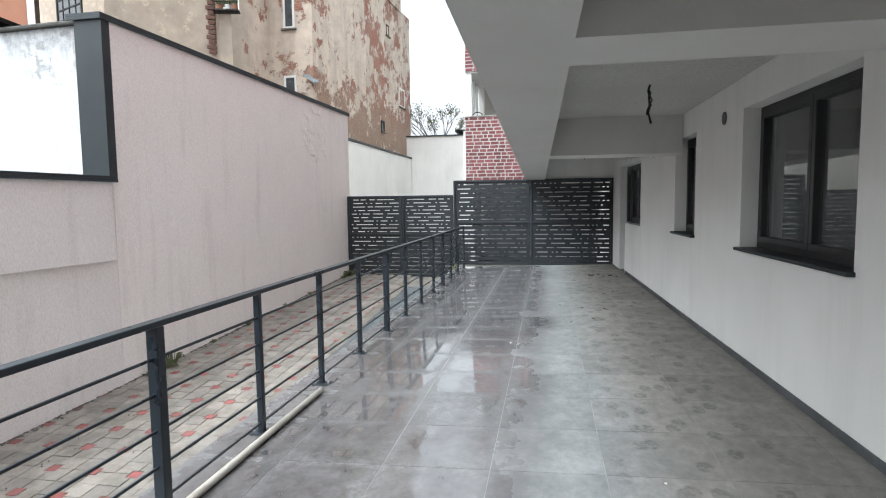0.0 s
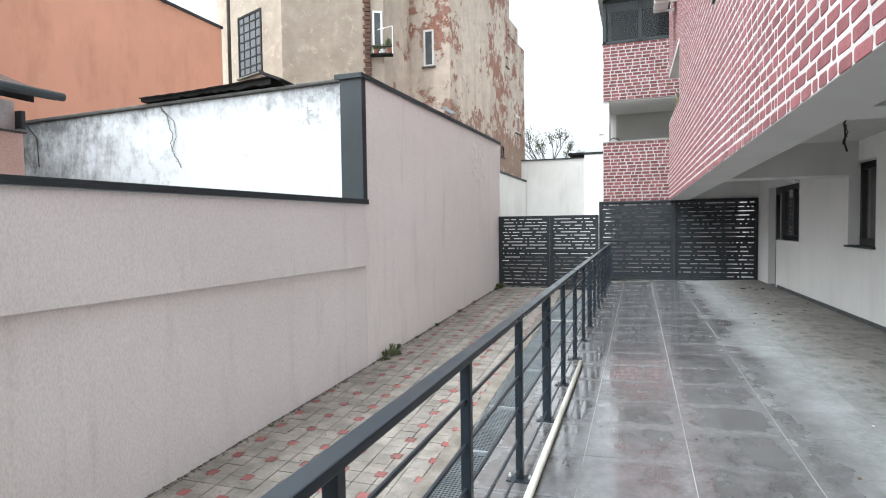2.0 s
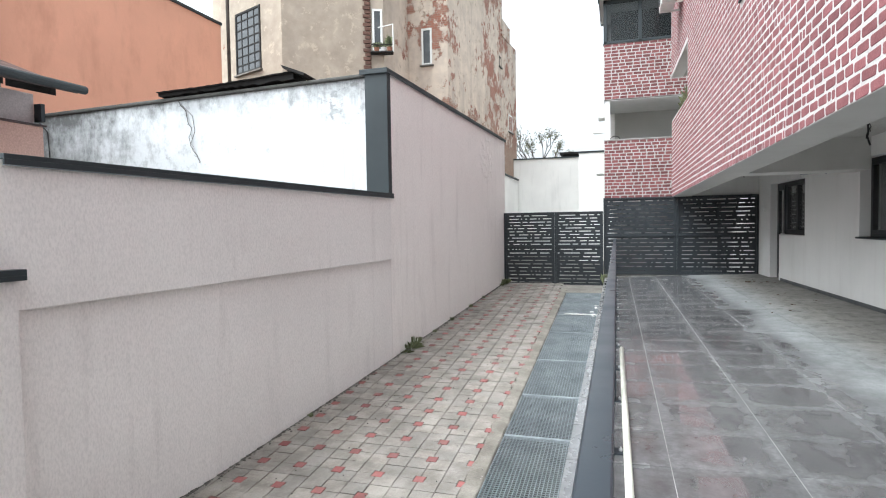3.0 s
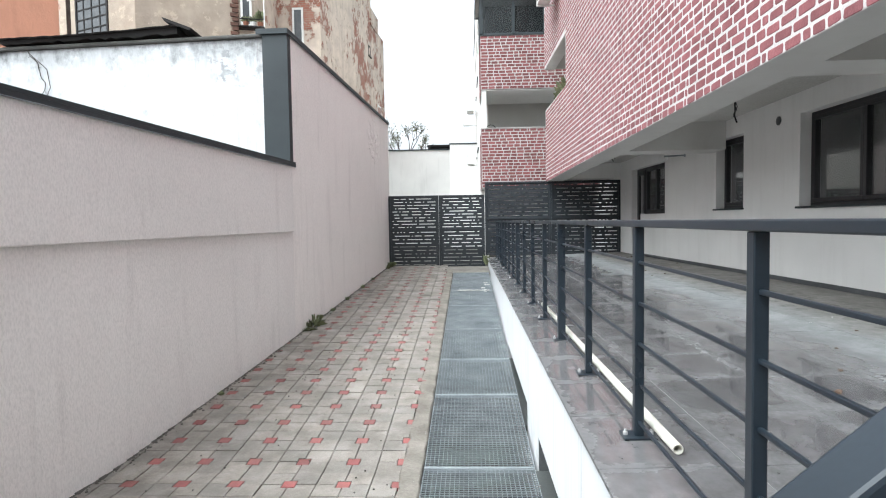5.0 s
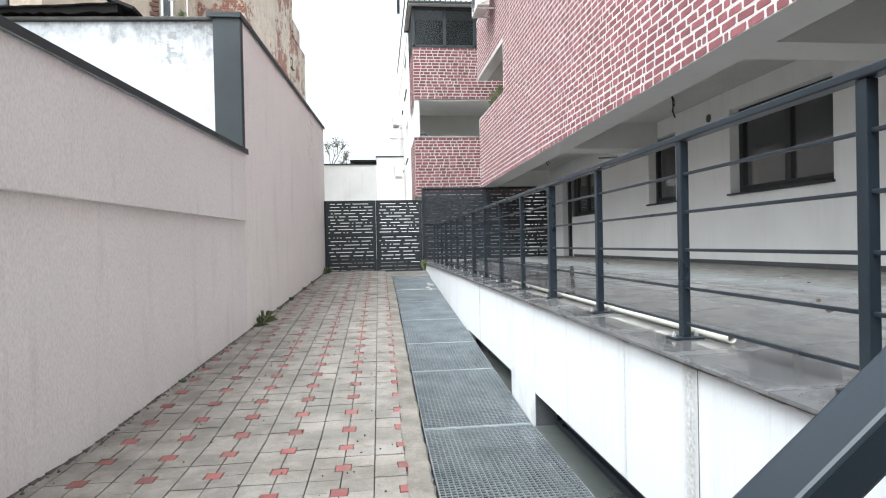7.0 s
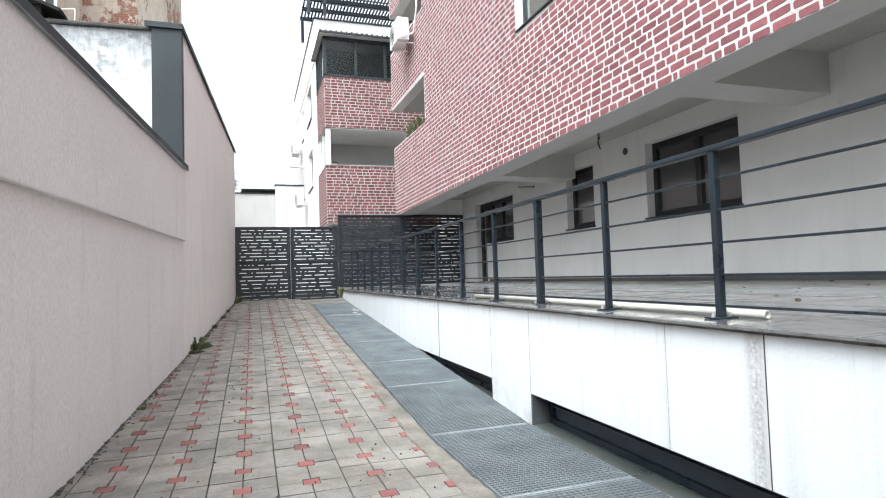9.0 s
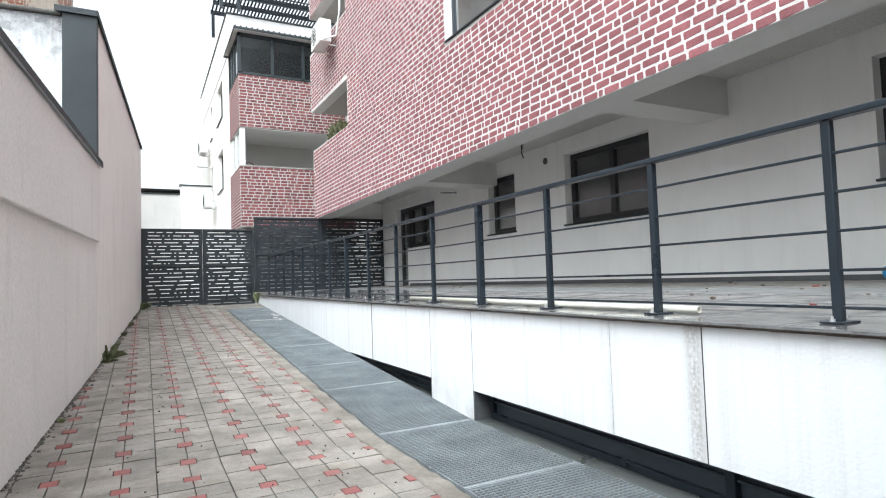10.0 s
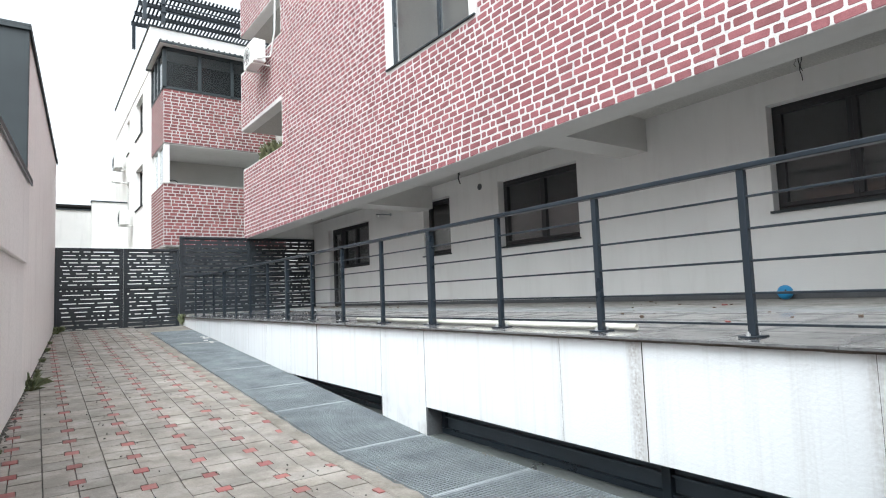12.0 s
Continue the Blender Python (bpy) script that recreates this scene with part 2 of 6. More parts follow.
def pink_render(name, tone, deep):
    m, n, l, p = material(name)
    v, s = coords(n, l), coords(n, l, (55, 55, 26))
    big = noisy(n, l, v, 0.5, 6.0, 0.6)
    col = mixed(n, l, ramp(n, l, big, 0.3, 0.7), tone, deep)
    drip = ramp(n, l, noisy(n, l, coords(n, l, (2.5, 2.5, 0.3)), 1.5, 6.0, 0.65), 0.55, 0.8)
    col = mixed(n, l, maths(n, l, "MULTIPLY", drip, 0.35), col, (0.44, 0.40, 0.385))
    sc = noisy(n, l, s, 1.3, 3.0, 0.6)
    col = mixed(n, l, 1.0, col, ramp(n, l, sc, 0.3, 0.6, (0.875, 0.875, 0.875, 1), (1.03, 1.03, 1.03, 1)), "MULTIPLY")
    l.new(col, p.inputs["Base Color"])
    p.inputs["Roughness"].default_value = 0.9
    # blistered patch near the far end
    where = n.new("ShaderNodeVectorMath")
    where.operation = "DISTANCE"
    l.new(v, where.inputs[0])
    where.inputs[1].default_value = (-4.9, 11.1, 2.85)
    zone = maths(n, l, "SUBTRACT", 1.0, maths(n, l, "DIVIDE", where.outputs["Value"], 0.75), True)
    lump = ramp(n, l, maths(n, l, "ADD", noisy(n, l, v, 5.5, 3.0, 0.5), maths(n, l, "MULTIPLY", zone, 0.12)), 0.55, 0.68)
    lump = maths(n, l, "MULTIPLY", lump, ramp(n, l, zone, 0.05, 0.4))
    bumped(n, l, p, maths(n, l, "ADD", sc, maths(n, l, "MULTIPLY", lump, 6.0)), 0.55, 0.006)
    return m


pink_plaster = pink_render("greyish_pink_render", (0.85, 0.812, 0.788), (0.775, 0.738, 0.714))
# tall wall: the same render, slightly pinker and brightened for light it lacks
pink_tall = pink_render("brightened_pink_render", (0.895, 0.85, 0.82), (0.835, 0.79, 0.76))
house_pink = surface("house_pink_plaster", (0.60, 0.54, 0.54), (0.54, 0.48, 0.48), 1, 40, (0.8, 0.9))
house_red = surface("house_salmon_plaster", (0.60, 0.40, 0.34), (0.53, 0.35, 0.30), 1, 40, (0.8, 0.9))
orange_plaster = stained("orange_plaster", (0.82, 0.42, 0.29), (0.56, 0.27, 0.18), 0.6, (0.8, 0.8, 0.35), 0.5, 0.75, 0.4, 12, 0.02)
dark_metal = surface("anthracite_coated_steel", (0.012, 0.018, 0.025), (0.016, 0.024, 0.033), 3, 140, (0.24, 0.40), 0.0, 0.06, 0.001, grain=0.15)
flashing = surface("anthracite_sheet_metal", (0.022, 0.031, 0.035), (0.017, 0.024, 0.028), 1.4, 90, (0.5, 0.65), 0.0, 0.05, 0.002, grain=0.1)
gate_paint = surface("black_gate_paint", (0.014, 0.018, 0.022), (0.018, 0.023, 0.028), 2, 120, (0.4, 0.55), 0.0, 0.05, 0.001, grain=0.1)
frame_plastic = surface("dark_window_frame", (0.018, 0.019, 0.021), (0.023, 0.024, 0.026), 4, 90, (0.35, 0.45), 0.0, 0.03, 0.001, grain=0.1)
white_plastic = surface("white_plastic", (0.80, 0.80, 0.78), (0.72, 0.72, 0.69), 3, 80, (0.3, 0.45), bump=0.03, grain=0.06)
pipe_plastic = surface("cream_pvc", (0.68, 0.665, 0.59), (0.58, 0.56, 0.49), 5, 60, (0.3, 0.45), bump=0.05, grain=0.12)
galvanised = surface("galvanised_steel", (0.34, 0.375, 0.39), (0.23, 0.255, 0.27), 3, 60, (0.4, 0.6), 0.4, 0.05, 0.001)
bolt_steel = surface("bright_steel", (0.75, 0.75, 0.75), (0.65, 0.65, 0.65), 5, 80, (0.3, 0.45), 0.6, 0.02, 0.001)
concrete = surface("wet_concrete", (0.20, 0.185, 0.163), (0.125, 0.115, 0.10), 2.5, 45, (0.55, 0.85), bump=0.6, dist=0.01, dirt=0.6)
kerb_concrete = surface("stained_kerb_concrete", (0.235, 0.215, 0.185), (0.125, 0.112, 0.093), 4.0, 45, (0.6, 0.85), bump=0.7, dist=0.01, dirt=0.45)
joint_soil = surface("dirty_joint", (0.10, 0.095, 0.085), (0.06, 0.056, 0.05), 5, 60, (0.85, 0.95), bump=0.5)
paver_grey = surface("grey_paver", (0.285, 0.264, 0.240), (0.195, 0.180, 0.162), 3.2, 90, (0.5, 0.8), bump=0.4, dist=0.004, vary=0.15, tan=0.03, dirt=0.75, swell=6.0)
paver_rest = surface("grey_paver_far", (0.285, 0.264, 0.240), (0.195, 0.180, 0.162), 3.2, 90, (0.5, 0.8), bump=0.4, dist=0.004, vary=0.15, tan=0.03, dirt=0.75, swell=6.0, island=True)
paver_red = surface("red_paver", (0.28, 0.078, 0.073), (0.20, 0.060, 0.056), 3, 90, (0.55, 0.8), bump=0.35, dist=0.003, vary=0.25, dirt=0.4)
brick_face = surface("red_brick", (0.280, 0.098, 0.106), (0.212, 0.072, 0.079), 7, 75, (0.7, 0.85), bump=0.5, dist=0.005, vary=0.22)
brick_rest = surface("red_brick_far", (0.280, 0.098, 0.106), (0.212, 0.072, 0.079), 7, 75, (0.7, 0.85), bump=0.5, dist=0.005, vary=0.22, island=True)
brick_block = surface("dark_red_brick", (0.235, 0.075, 0.076), (0.175, 0.055, 0.057), 7, 75, (0.7, 0.85), bump=0.5, dist=0.005, vary=0.3, island=True)
mortar = surface("white_mortar", (0.61, 0.588, 0.575), (0.51, 0.484, 0.47), 2, 60, (0.8, 0.9), bump=0.3)
mortar_dull = surface("dull_mortar", (0.50, 0.475, 0.46), (0.40, 0.375, 0.36), 2, 60, (0.8, 0.9), bump=0.3)
skirting = surface("grey_skirting_tile", (0.10, 0.105, 0.11), (0.07, 0.073, 0.077), 3, 60, (0.4, 0.6), bump=0.1)
roof_sheet = surface("rusty_dark_roof_sheet", (0.009, 0.0085, 0.0085), (0.017, 0.014, 0.013), 2, 40, (0.8, 0.95), bump=0.3)
roof_tile = surface("brown_metal_roof", (0.055, 0.032, 0.030), (0.035, 0.022, 0.022), 2, 30, (0.3, 0.5), bump=0.1)
# grey base colour carries the gloom of the unlit rooms behind the panes
dark_room = surface("darkened_room_plaster", (0.24, 0.235, 0.225), (0.18, 0.175, 0.17), 1, 20, (0.9, 0.95), bump=0.1)
# near-black colour paints the deep shade of the well below the gratings
well_dark = surface("well_shade_black", (0.030, 0.028, 0.026), (0.018, 0.017, 0.016), 3, 40, (0.4, 0.8), bump=0.4)
soil = surface("bare_ground", (0.16, 0.14, 0.12), (0.11, 0.10, 0.085), 0.8, 12, (0.9, 0.95), bump=0.4, dist=0.02)
black_rubber = surface("black_cable", (0.012, 0.012, 0.012), (0.02, 0.02, 0.02), 10, 60, (0.4, 0.6), bump=0)
blue_rubber = surface("blue_rubber", (0.035, 0.28, 0.55), (0.03, 0.22, 0.46), 6, 60, (0.4, 0.55), bump=0.05, grain=0.12)
leaf_green = surface("weed_leaf", (0.185, 0.205, 0.105), (0.12, 0.14, 0.07), 6, 40, (0.6, 0.8), bump=0.1, vary=0.3, island=True)
leaf_olive = surface("olive_leaf", (0.13, 0.13, 0.055), (0.08, 0.085, 0.04), 6, 40, (0.6, 0.8), bump=0.1, vary=0.35, island=True)
bark = surface("dark_bark", (0.07, 0.055, 0.045), (0.045, 0.035, 0.03), 6, 40, (0.85, 0.95), bump=0.5)
dead_leaf = surface("brown_dead_leaf", (0.13, 0.082, 0.052), (0.085, 0.055, 0.038), 9, 60, (0.6, 0.8), bump=0.2, vary=0.4, island=True)
terracotta = surface("terracotta", (0.36, 0.15, 0.09), (0.28, 0.12, 0.07), 6, 50, (0.7, 0.85), bump=0.2)
litter_white = surface("white_scrap", (0.75, 0.74, 0.72), (0.6, 0.6, 0.58), 8, 50, (0.6, 0.8), bump=0.2)
crumb_grey = surface("grey_mortar_crumb", (0.36, 0.34, 0.32), (0.24, 0.225, 0.21), 8, 50, (0.8, 0.95), bump=0.2)
litter_red = surface("red_scrap", (0.30, 0.07, 0.06), (0.22, 0.05, 0.045), 8, 50, (0.5, 0.7), bump=0.1)


def stone_tile():
    """Dark grey tile: cloudy tone, wet and glossy towards the railing, dull and trodden towards the wall."""
    m, n, l, p = material("grey_stone_tile")
    v = coords(n, l)
    cloud_big, mid, small = noisy(n, l, v, 1.3, 8.0, 0.65), noisy(n, l, v, 5.0, 6.0, 0.6), noisy(n, l, v, 70.0, 3.0)
    sep = n.new("ShaderNodeSeparateXYZ")
    l.new(v, sep.inputs[0])
    edge = maths(n, l, "ADD", sep.outputs[0], maths(n, l, "MULTIPLY", cloud_big, 0.9))
    wet = ramp(n, l, edge, -0.25, 0.40, (1, 1, 1, 1), (0, 0, 0, 1))
    dry_col = mixed(n, l, ramp(n, l, mid, 0.35, 0.65), (0.205, 0.210, 0.212), (0.162, 0.167, 0.168))
    wet_col = mixed(n, l, ramp(n, l, mid, 0.35, 0.65), (0.122, 0.119, 0.121), (0.082, 0.078, 0.080))
    wet = maths(n, l, "MULTIPLY", wet, maths(n, l, "MAXIMUM", 0.85, maths(n, l, "MULTIPLY", maths(n, l, "ADD", maths(n, l, "ADD", sep.outputs[0], 1.98), maths(n, l, "MULTIPLY", mid, 0.1)), 4.0, True)))
    dust = ramp(n, l, edge, 0.55, 1.5)
    dry_col = mixed(n, l, dust, dry_col, mixed(n, l, ramp(n, l, mid, 0.32, 0.68), (0.225, 0.212, 0.196), (0.180, 0.171, 0.160)))
    # tiles dry from their edges inwards
    tc = n.new("ShaderNodeTexCoord")
    ab = n.new("ShaderNodeVectorMath")
    ab.operation = "ABSOLUTE"
    l.new(tc.outputs["Object"], ab.inputs[0])
    sp = n.new("ShaderNodeSeparateXYZ")
    l.new(ab.outputs[0], sp.inputs[0])
    rim = maths(n, l, "MAXIMUM", sp.outputs[0], sp.outputs[1])
    rim = maths(n, l, "ADD", rim, maths(n, l, "MULTIPLY", noisy(n, l, v, 2.8, 10.0, 0.72), 0.40))
    drying = ramp(n, l, rim, 0.405, 0.475)
    speck = ramp(n, l, noisy(n, l, v, 38.0, 5.0, 0.7), 0.42, 0.66)
    rim_col = mixed(n, l, speck, (0.120, 0.119, 0.120), (0.165, 0.166, 0.168))
    col = mixed(n, l, wet, dry_col, mixed(n, l, maths(n, l, "MULTIPLY", drying, 0.75), wet_col, rim_col))
    trodden = ramp(n, l, maths(n, l, "ABSOLUTE", maths(n, l, "SUBTRACT", sep.outputs[0], 0.65)), 0.30, 0.62, (1, 1, 1, 1), (0, 0, 0, 1))
    vor = n.new("ShaderNodeTexVoronoi")
    vor.voronoi_dimensions = "2D"
    vor.inputs["Scale"].default_value = 1.0
    l.new(coords(n, l, (5.2, 3.4, 1)), vor.inputs["Vector"])
    sole = maths(n, l, "ADD", vor.outputs["Distance"], maths(n, l, "MULTIPLY", noisy(n, l, v, 14.0, 4.0, 0.6), 0.22))
    sole = ramp(n, l, sole, 0.30, 0.36, (1, 1, 1, 1), (0, 0, 0, 1))
    prints = maths(n, l, "MULTIPLY", maths(n, l, "MULTIPLY", sole, trodden), ramp(n, l, noisy(n, l, v, 34.0, 3.0), 0.30, 0.62))
    col = mixed(n, l, maths(n, l, "MULTIPLY", prints, 0.6), col, (0.055, 0.052, 0.048))
    scuff = noisy(n, l, coords(n, l, (1.0, 0.7, 1)), 16.0, 9.0, 0.72)
    col = mixed(n, l, 1.0, col, ramp(n, l, scuff, 0.34, 0.66, (0.80, 0.80, 0.80, 1), (1.16, 1.16, 1.16, 1)), "MULTIPLY")
    obj = n.new("ShaderNodeObjectInfo").outputs["Random"]
    col = mixed(n, l, 1.0, col, ramp(n, l, obj, 0, 1, (0.88, 0.88, 0.88, 1), (1.08, 1.08, 1.08, 1)), "MULTIPLY")
    l.new(col, p.inputs["Base Color"])
    pools = ramp(n, l, noisy(n, l, coords(n, l, (1.6, 1.0, 1)), 1.4, 5.0, 0.6), 0.42, 0.54)
    film = mixed(n, l, pools, (0.13, 0.13, 0.13), (0.06, 0.06, 0.06))
    film = mixed(n, l, maths(n, l, "MULTIPLY", drying, 0.8), film, (0.28, 0.28, 0.28))
    dull = mixed(n, l, ramp(n, l, mid, 0.3, 0.7), (0.60, 0.60, 0.60), (0.78, 0.78, 0.78))
    l.new(mixed(n, l, wet, dull, film), p.inputs["Roughness"])
    water = maths(n, l, "MULTIPLY", wet, maths(n, l, "SUBTRACT", 1.0, maths(n, l, "MULTIPLY", drying, 0.85)))
    l.new(maths(n, l, "MULTIPLY", maths(n, l, "MULTIPLY", water, pools), 0.8), p.inputs["Coat Weight"])
    p.inputs["Coat Roughness"].default_value = 0.03
    p.inputs["Coat IOR"].default_value = 1.45
    ripple = maths(n, l, "ADD", small, maths(n, l, "MULTIPLY", noisy(n, l, v, 11.0, 3.0, 0.5), 2.5))
    bumped(n, l, p, ripple, 0.06, 0.002)
    return m


tile_stone = stone_tile()


def old_facade():
    """Crumbling beige render with bare brick showing through."""
    m, n, l, p = material("crumbling_render")
    v = coords(n, l)
    big, mid, fine = noisy(n, l, v, 0.75, 12.0, 0.74), noisy(n, l, v, 2.2, 6.0, 0.6), noisy(n, l, v, 14.0, 5.0)
    plaster = mixed(n, l, ramp(n, l, mid, 0.35, 0.68), (0.68, 0.575, 0.475), (0.53, 0.445, 0.375))
    plaster = mixed(n, l, maths(n, l, "MULTIPLY", ramp(n, l, noisy(n, l, coords(n, l, (1.2, 1.2, 0.15)), 1.4, 6.0), 0.5, 0.8), 0.6), plaster, (0.34, 0.28, 0.23))
    sep = n.new("ShaderNodeSeparateXYZ")
    l.new(v, sep.inputs[0])
    comb = n.new("ShaderNodeCombineXYZ")
    l.new(maths(n, l, "ADD", sep.outputs[0], sep.outputs[1]), comb.inputs[0])
    l.new(sep.outputs[2], comb.inputs[1])
    br = n.new("ShaderNodeTexBrick")
    br.inputs["Scale"].default_value = 1.0
    br.inputs["Brick Width"].default_value, br.inputs["Row Height"].default_value, br.inputs["Mortar Size"].default_value = 0.27, 0.08, 0.010
    br.inputs["Color1"].default_value, br.inputs["Color2"].default_value, br.inputs["Mortar"].default_value = (0.36, 0.13, 0.085, 1), (0.27, 0.10, 0.07, 1), (0.30, 0.24, 0.19, 1)
    l.new(comb.outputs[0], br.inputs["Vector"])
    bare = mixed(n, l, ramp(n, l, mid, 0.45, 0.75), br.outputs["Color"], (0.40, 0.25, 0.19))
    crack = noisy(n, l, v, 3.2, 10.0, 0.75)
    far_end = maths(n, l, "MULTIPLY", maths(n, l, "SUBTRACT", sep.outputs[1], 21.5), 0.02, True)
    far_end = maths(n, l, "MINIMUM", far_end, 0.06)
    peel = maths(n, l, "ADD", maths(n, l, "ADD", maths(n, l, "MULTIPLY", big, 0.75), maths(n, l, "MULTIPLY", crack, 0.25)), far_end)
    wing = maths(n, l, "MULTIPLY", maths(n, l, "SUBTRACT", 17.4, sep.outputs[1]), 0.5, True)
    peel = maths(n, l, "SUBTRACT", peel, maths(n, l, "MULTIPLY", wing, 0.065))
    corner = n.new("ShaderNodeVectorMath")
    corner.operation = "DISTANCE"
    l.new(coords(n, l, (1, 1, 0.28)), corner.inputs[0])
    corner.inputs[1].default_value = (-7.86, 18.3, 2.5)
    edge_zone = maths(n, l, "SUBTRACT", 1.0, maths(n, l, "DIVIDE", corner.outputs["Value"], 1.3), True)
    peel = maths(n, l, "ADD", maths(n, l, "SUBTRACT", peel, 0.02), maths(n, l, "MULTIPLY", edge_zone, 0.11))
    # wing plaster is greyer, and darkened to offset the light on its angled face
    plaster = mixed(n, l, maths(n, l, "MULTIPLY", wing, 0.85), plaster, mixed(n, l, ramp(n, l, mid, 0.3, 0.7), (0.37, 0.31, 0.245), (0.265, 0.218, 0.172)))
    soot = ramp(n, l, noisy(n, l, coords(n, l, (0.9, 0.9, 0.5)), 1.1, 9.0, 0.72), 0.52, 0.70)
    plaster = mixed(n, l, maths(n, l, "MULTIPLY", soot, 0.45), plaster, (0.33, 0.28, 0.24))
    low = maths(n, l, "MULTIPLY", maths(n, l, "MULTIPLY", maths(n, l, "SUBTRACT", 6.3, sep.outputs[2]), 0.7, True), maths(n, l, "SUBTRACT", 1.0, wing))
    peel = maths(n, l, "ADD", peel, maths(n, l, "MULTIPLY", low, 0.085))
    bare = mixed(n, l, maths(n, l, "MULTIPLY", low, 0.6), bare, mixed(n, l, ramp(n, l, fine, 0.35, 0.65), (0.40, 0.33, 0.25), (0.22, 0.175, 0.135)))
    plaster = mixed(n, l, ramp(n, l, crack, 0.56, 0.60), plaster, (0.46, 0.38, 0.30))
    mask = ramp(n, l, peel, 0.54, 0.56)
    l.new(mixed(n, l, mask, plaster, bare), p.inputs["Base Color"])
    p.inputs["Roughness"].default_value = 0.92
    h = maths(n, l, "ADD", maths(n, l, "MULTIPLY", mask, -1.0), maths(n, l, "MULTIPLY", fine, 0.5))
    bumped(n, l, p, h, 0.6, 0.04)
    return m


crumbling = old_facade()


def glass_material(name, tint, rough=0.02):
    m, n, l, p = material(name)
    p.inputs["Base Color"].default_value = (*tint, 1)
    p.inputs["Roughness"].default_value = rough
    p.inputs["Transmission Weight"].default_value = 0.96  # faint diffuse haze lifts the pane in place of light from the room
    p.inputs["IOR"].default_value = 1.52
    return m


glass = glass_material("window_glass", (0.90, 0.93, 0.93))
# dark tint and low IOR hold down the sky's reflection in the loggia panes
dimmed_glass = glass_material("dimmed_loggia_glass", (0.30, 0.32, 0.33))
dimmed_glass.node_tree.nodes["Principled BSDF"].inputs["IOR"].default_value = 1.25

# ---- ground and ramp ----
g = Shape()
wl_ = Shape()
steps_y = [-6.0, 2.04, 12.66]
for (xa, ya), (xb, yb) in (((-400, -400), (-6.2, 400)), ((2.6, -400), (400, 400)), ((-6.2, 12.66), (2.6, 400)), ((-6.2, -400), (2.6, -6.0))):
    zg = -0.24
    g.poly([(xa, ya, zg), (xb, ya, zg), (xb, yb, zg), (xa, yb, zg)])
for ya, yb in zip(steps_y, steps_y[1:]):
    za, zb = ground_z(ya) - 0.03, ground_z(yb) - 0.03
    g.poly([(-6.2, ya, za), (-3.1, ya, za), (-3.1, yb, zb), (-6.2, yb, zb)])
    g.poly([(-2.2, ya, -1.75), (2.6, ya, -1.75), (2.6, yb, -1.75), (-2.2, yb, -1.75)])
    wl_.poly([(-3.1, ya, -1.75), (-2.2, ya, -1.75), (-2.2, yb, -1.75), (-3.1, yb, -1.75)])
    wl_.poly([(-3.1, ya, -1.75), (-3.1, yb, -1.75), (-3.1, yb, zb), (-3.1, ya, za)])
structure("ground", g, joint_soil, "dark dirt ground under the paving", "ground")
structure("light_well_floor", wl_, well_dark, "light well floor and side, blackened as deep shade", "ground")

kerb = Shape()
krnd = random.Random(17)
k_rows = []
y = -4.0
while y < 11.9:
    z = ground_z(y)
    k_rows.append((y, -3.258 + krnd.uniform(-0.022, 0.012), -3.100 + krnd.uniform(-0.012, 0.006), z + krnd.uniform(-0.002, 0.009), z + krnd.uniform(-0.010, 0.004)))
    y += krnd.uniform(0.06, 0.15)
for y, xa, xb, za, zb in k_rows:
    xm = (xa + xb) / 2
    kerb.v += [(xa, y, za - 0.25), (xa, y, za - 0.006), (xa + 0.012, y, za), (xm, y, (za + zb) / 2 + 0.004), (xb - 0.012, y, zb), (xb, y, zb - 0.01), (xb, y, zb - 0.25)]
for k in range(len(k_rows) - 1):
    for j in range(6):
        a, b = 7 * k + j, 7 * k + 7 + j
        kerb.f.append((a, b, b + 1, a + 1))
structure("kerb", kerb, kerb_concrete, "rough cast concrete strip beside the light well gratings", "kerb")
sill = Shape().box(-3.28, 11.43, -0.3, -2.2, 12.5, -0.012, g=lambda x, y: ground_z(y))
structure("concrete_apron", sill, concrete, "stained concrete apron in front of the slotted gate", "paving", 0.01)

# ---- terrace body, white retaining wall with basement openings ----
slab = Shape().box(-2.10, -4.2, -0.20, 2.2, 12.66, -0.029, g=lambda x, y: floor_z(x))
structure("terrace_slab", slab, joint_soil, "terrace slab under the grey tiles", "floor")
core = Shape()
core.box(-2.101, -1.62, -0.73, -1.95, 12.66, -0.032)
core.box(-2.10, 5.97, -1.7, -1.95, 12.66, -0.73).box(-2.10, 2.08, -1.7, -1.95, 2.90, -0.73)
core.box(-2.10, -4.2, -1.7, -1.95, -1.62, -0.05)
retaining = structure("retaining_wall", core, joint_soil, "white rendered terrace wall with low basement openings and vertical joints", "wall")
cuts = [-1.62, -1.43, -0.262, 0.397, 2.08, 2.19, 2.818, 2.90, 4.55, 5.5, 6.5, 7.47, 8.38, 9.1, 10.2, 11.88, 12.62]
JOINTS = {-1.43: 0.0015, -0.262: 0.005, 4.55: 0.014, 0.397: 0.0025, 2.19: 0.002, 2.818: 0.002}
for a, b in zip(cuts, cuts[1:]):
    low = -0.73 if (b <= 2.09 or (2.9 <= a and b <= 5.6)) else -1.2
    ga, gb = JOINTS.get(a, 0.005), JOINTS.get(b, 0.005)
    part("wall_panel", Shape().box(-2.205, a + ga, low, -2.102, b - gb, -0.032), panel_white, retaining)
    if a > -1.6:
        part("joint_strip", Shape().box(-2.2025, a - ga, -0.73 if a < 2 or 3 < a < 5.6 else -1.2, -2.103, a + ga, -0.034), joint_soil, retaining)
well = Shape()
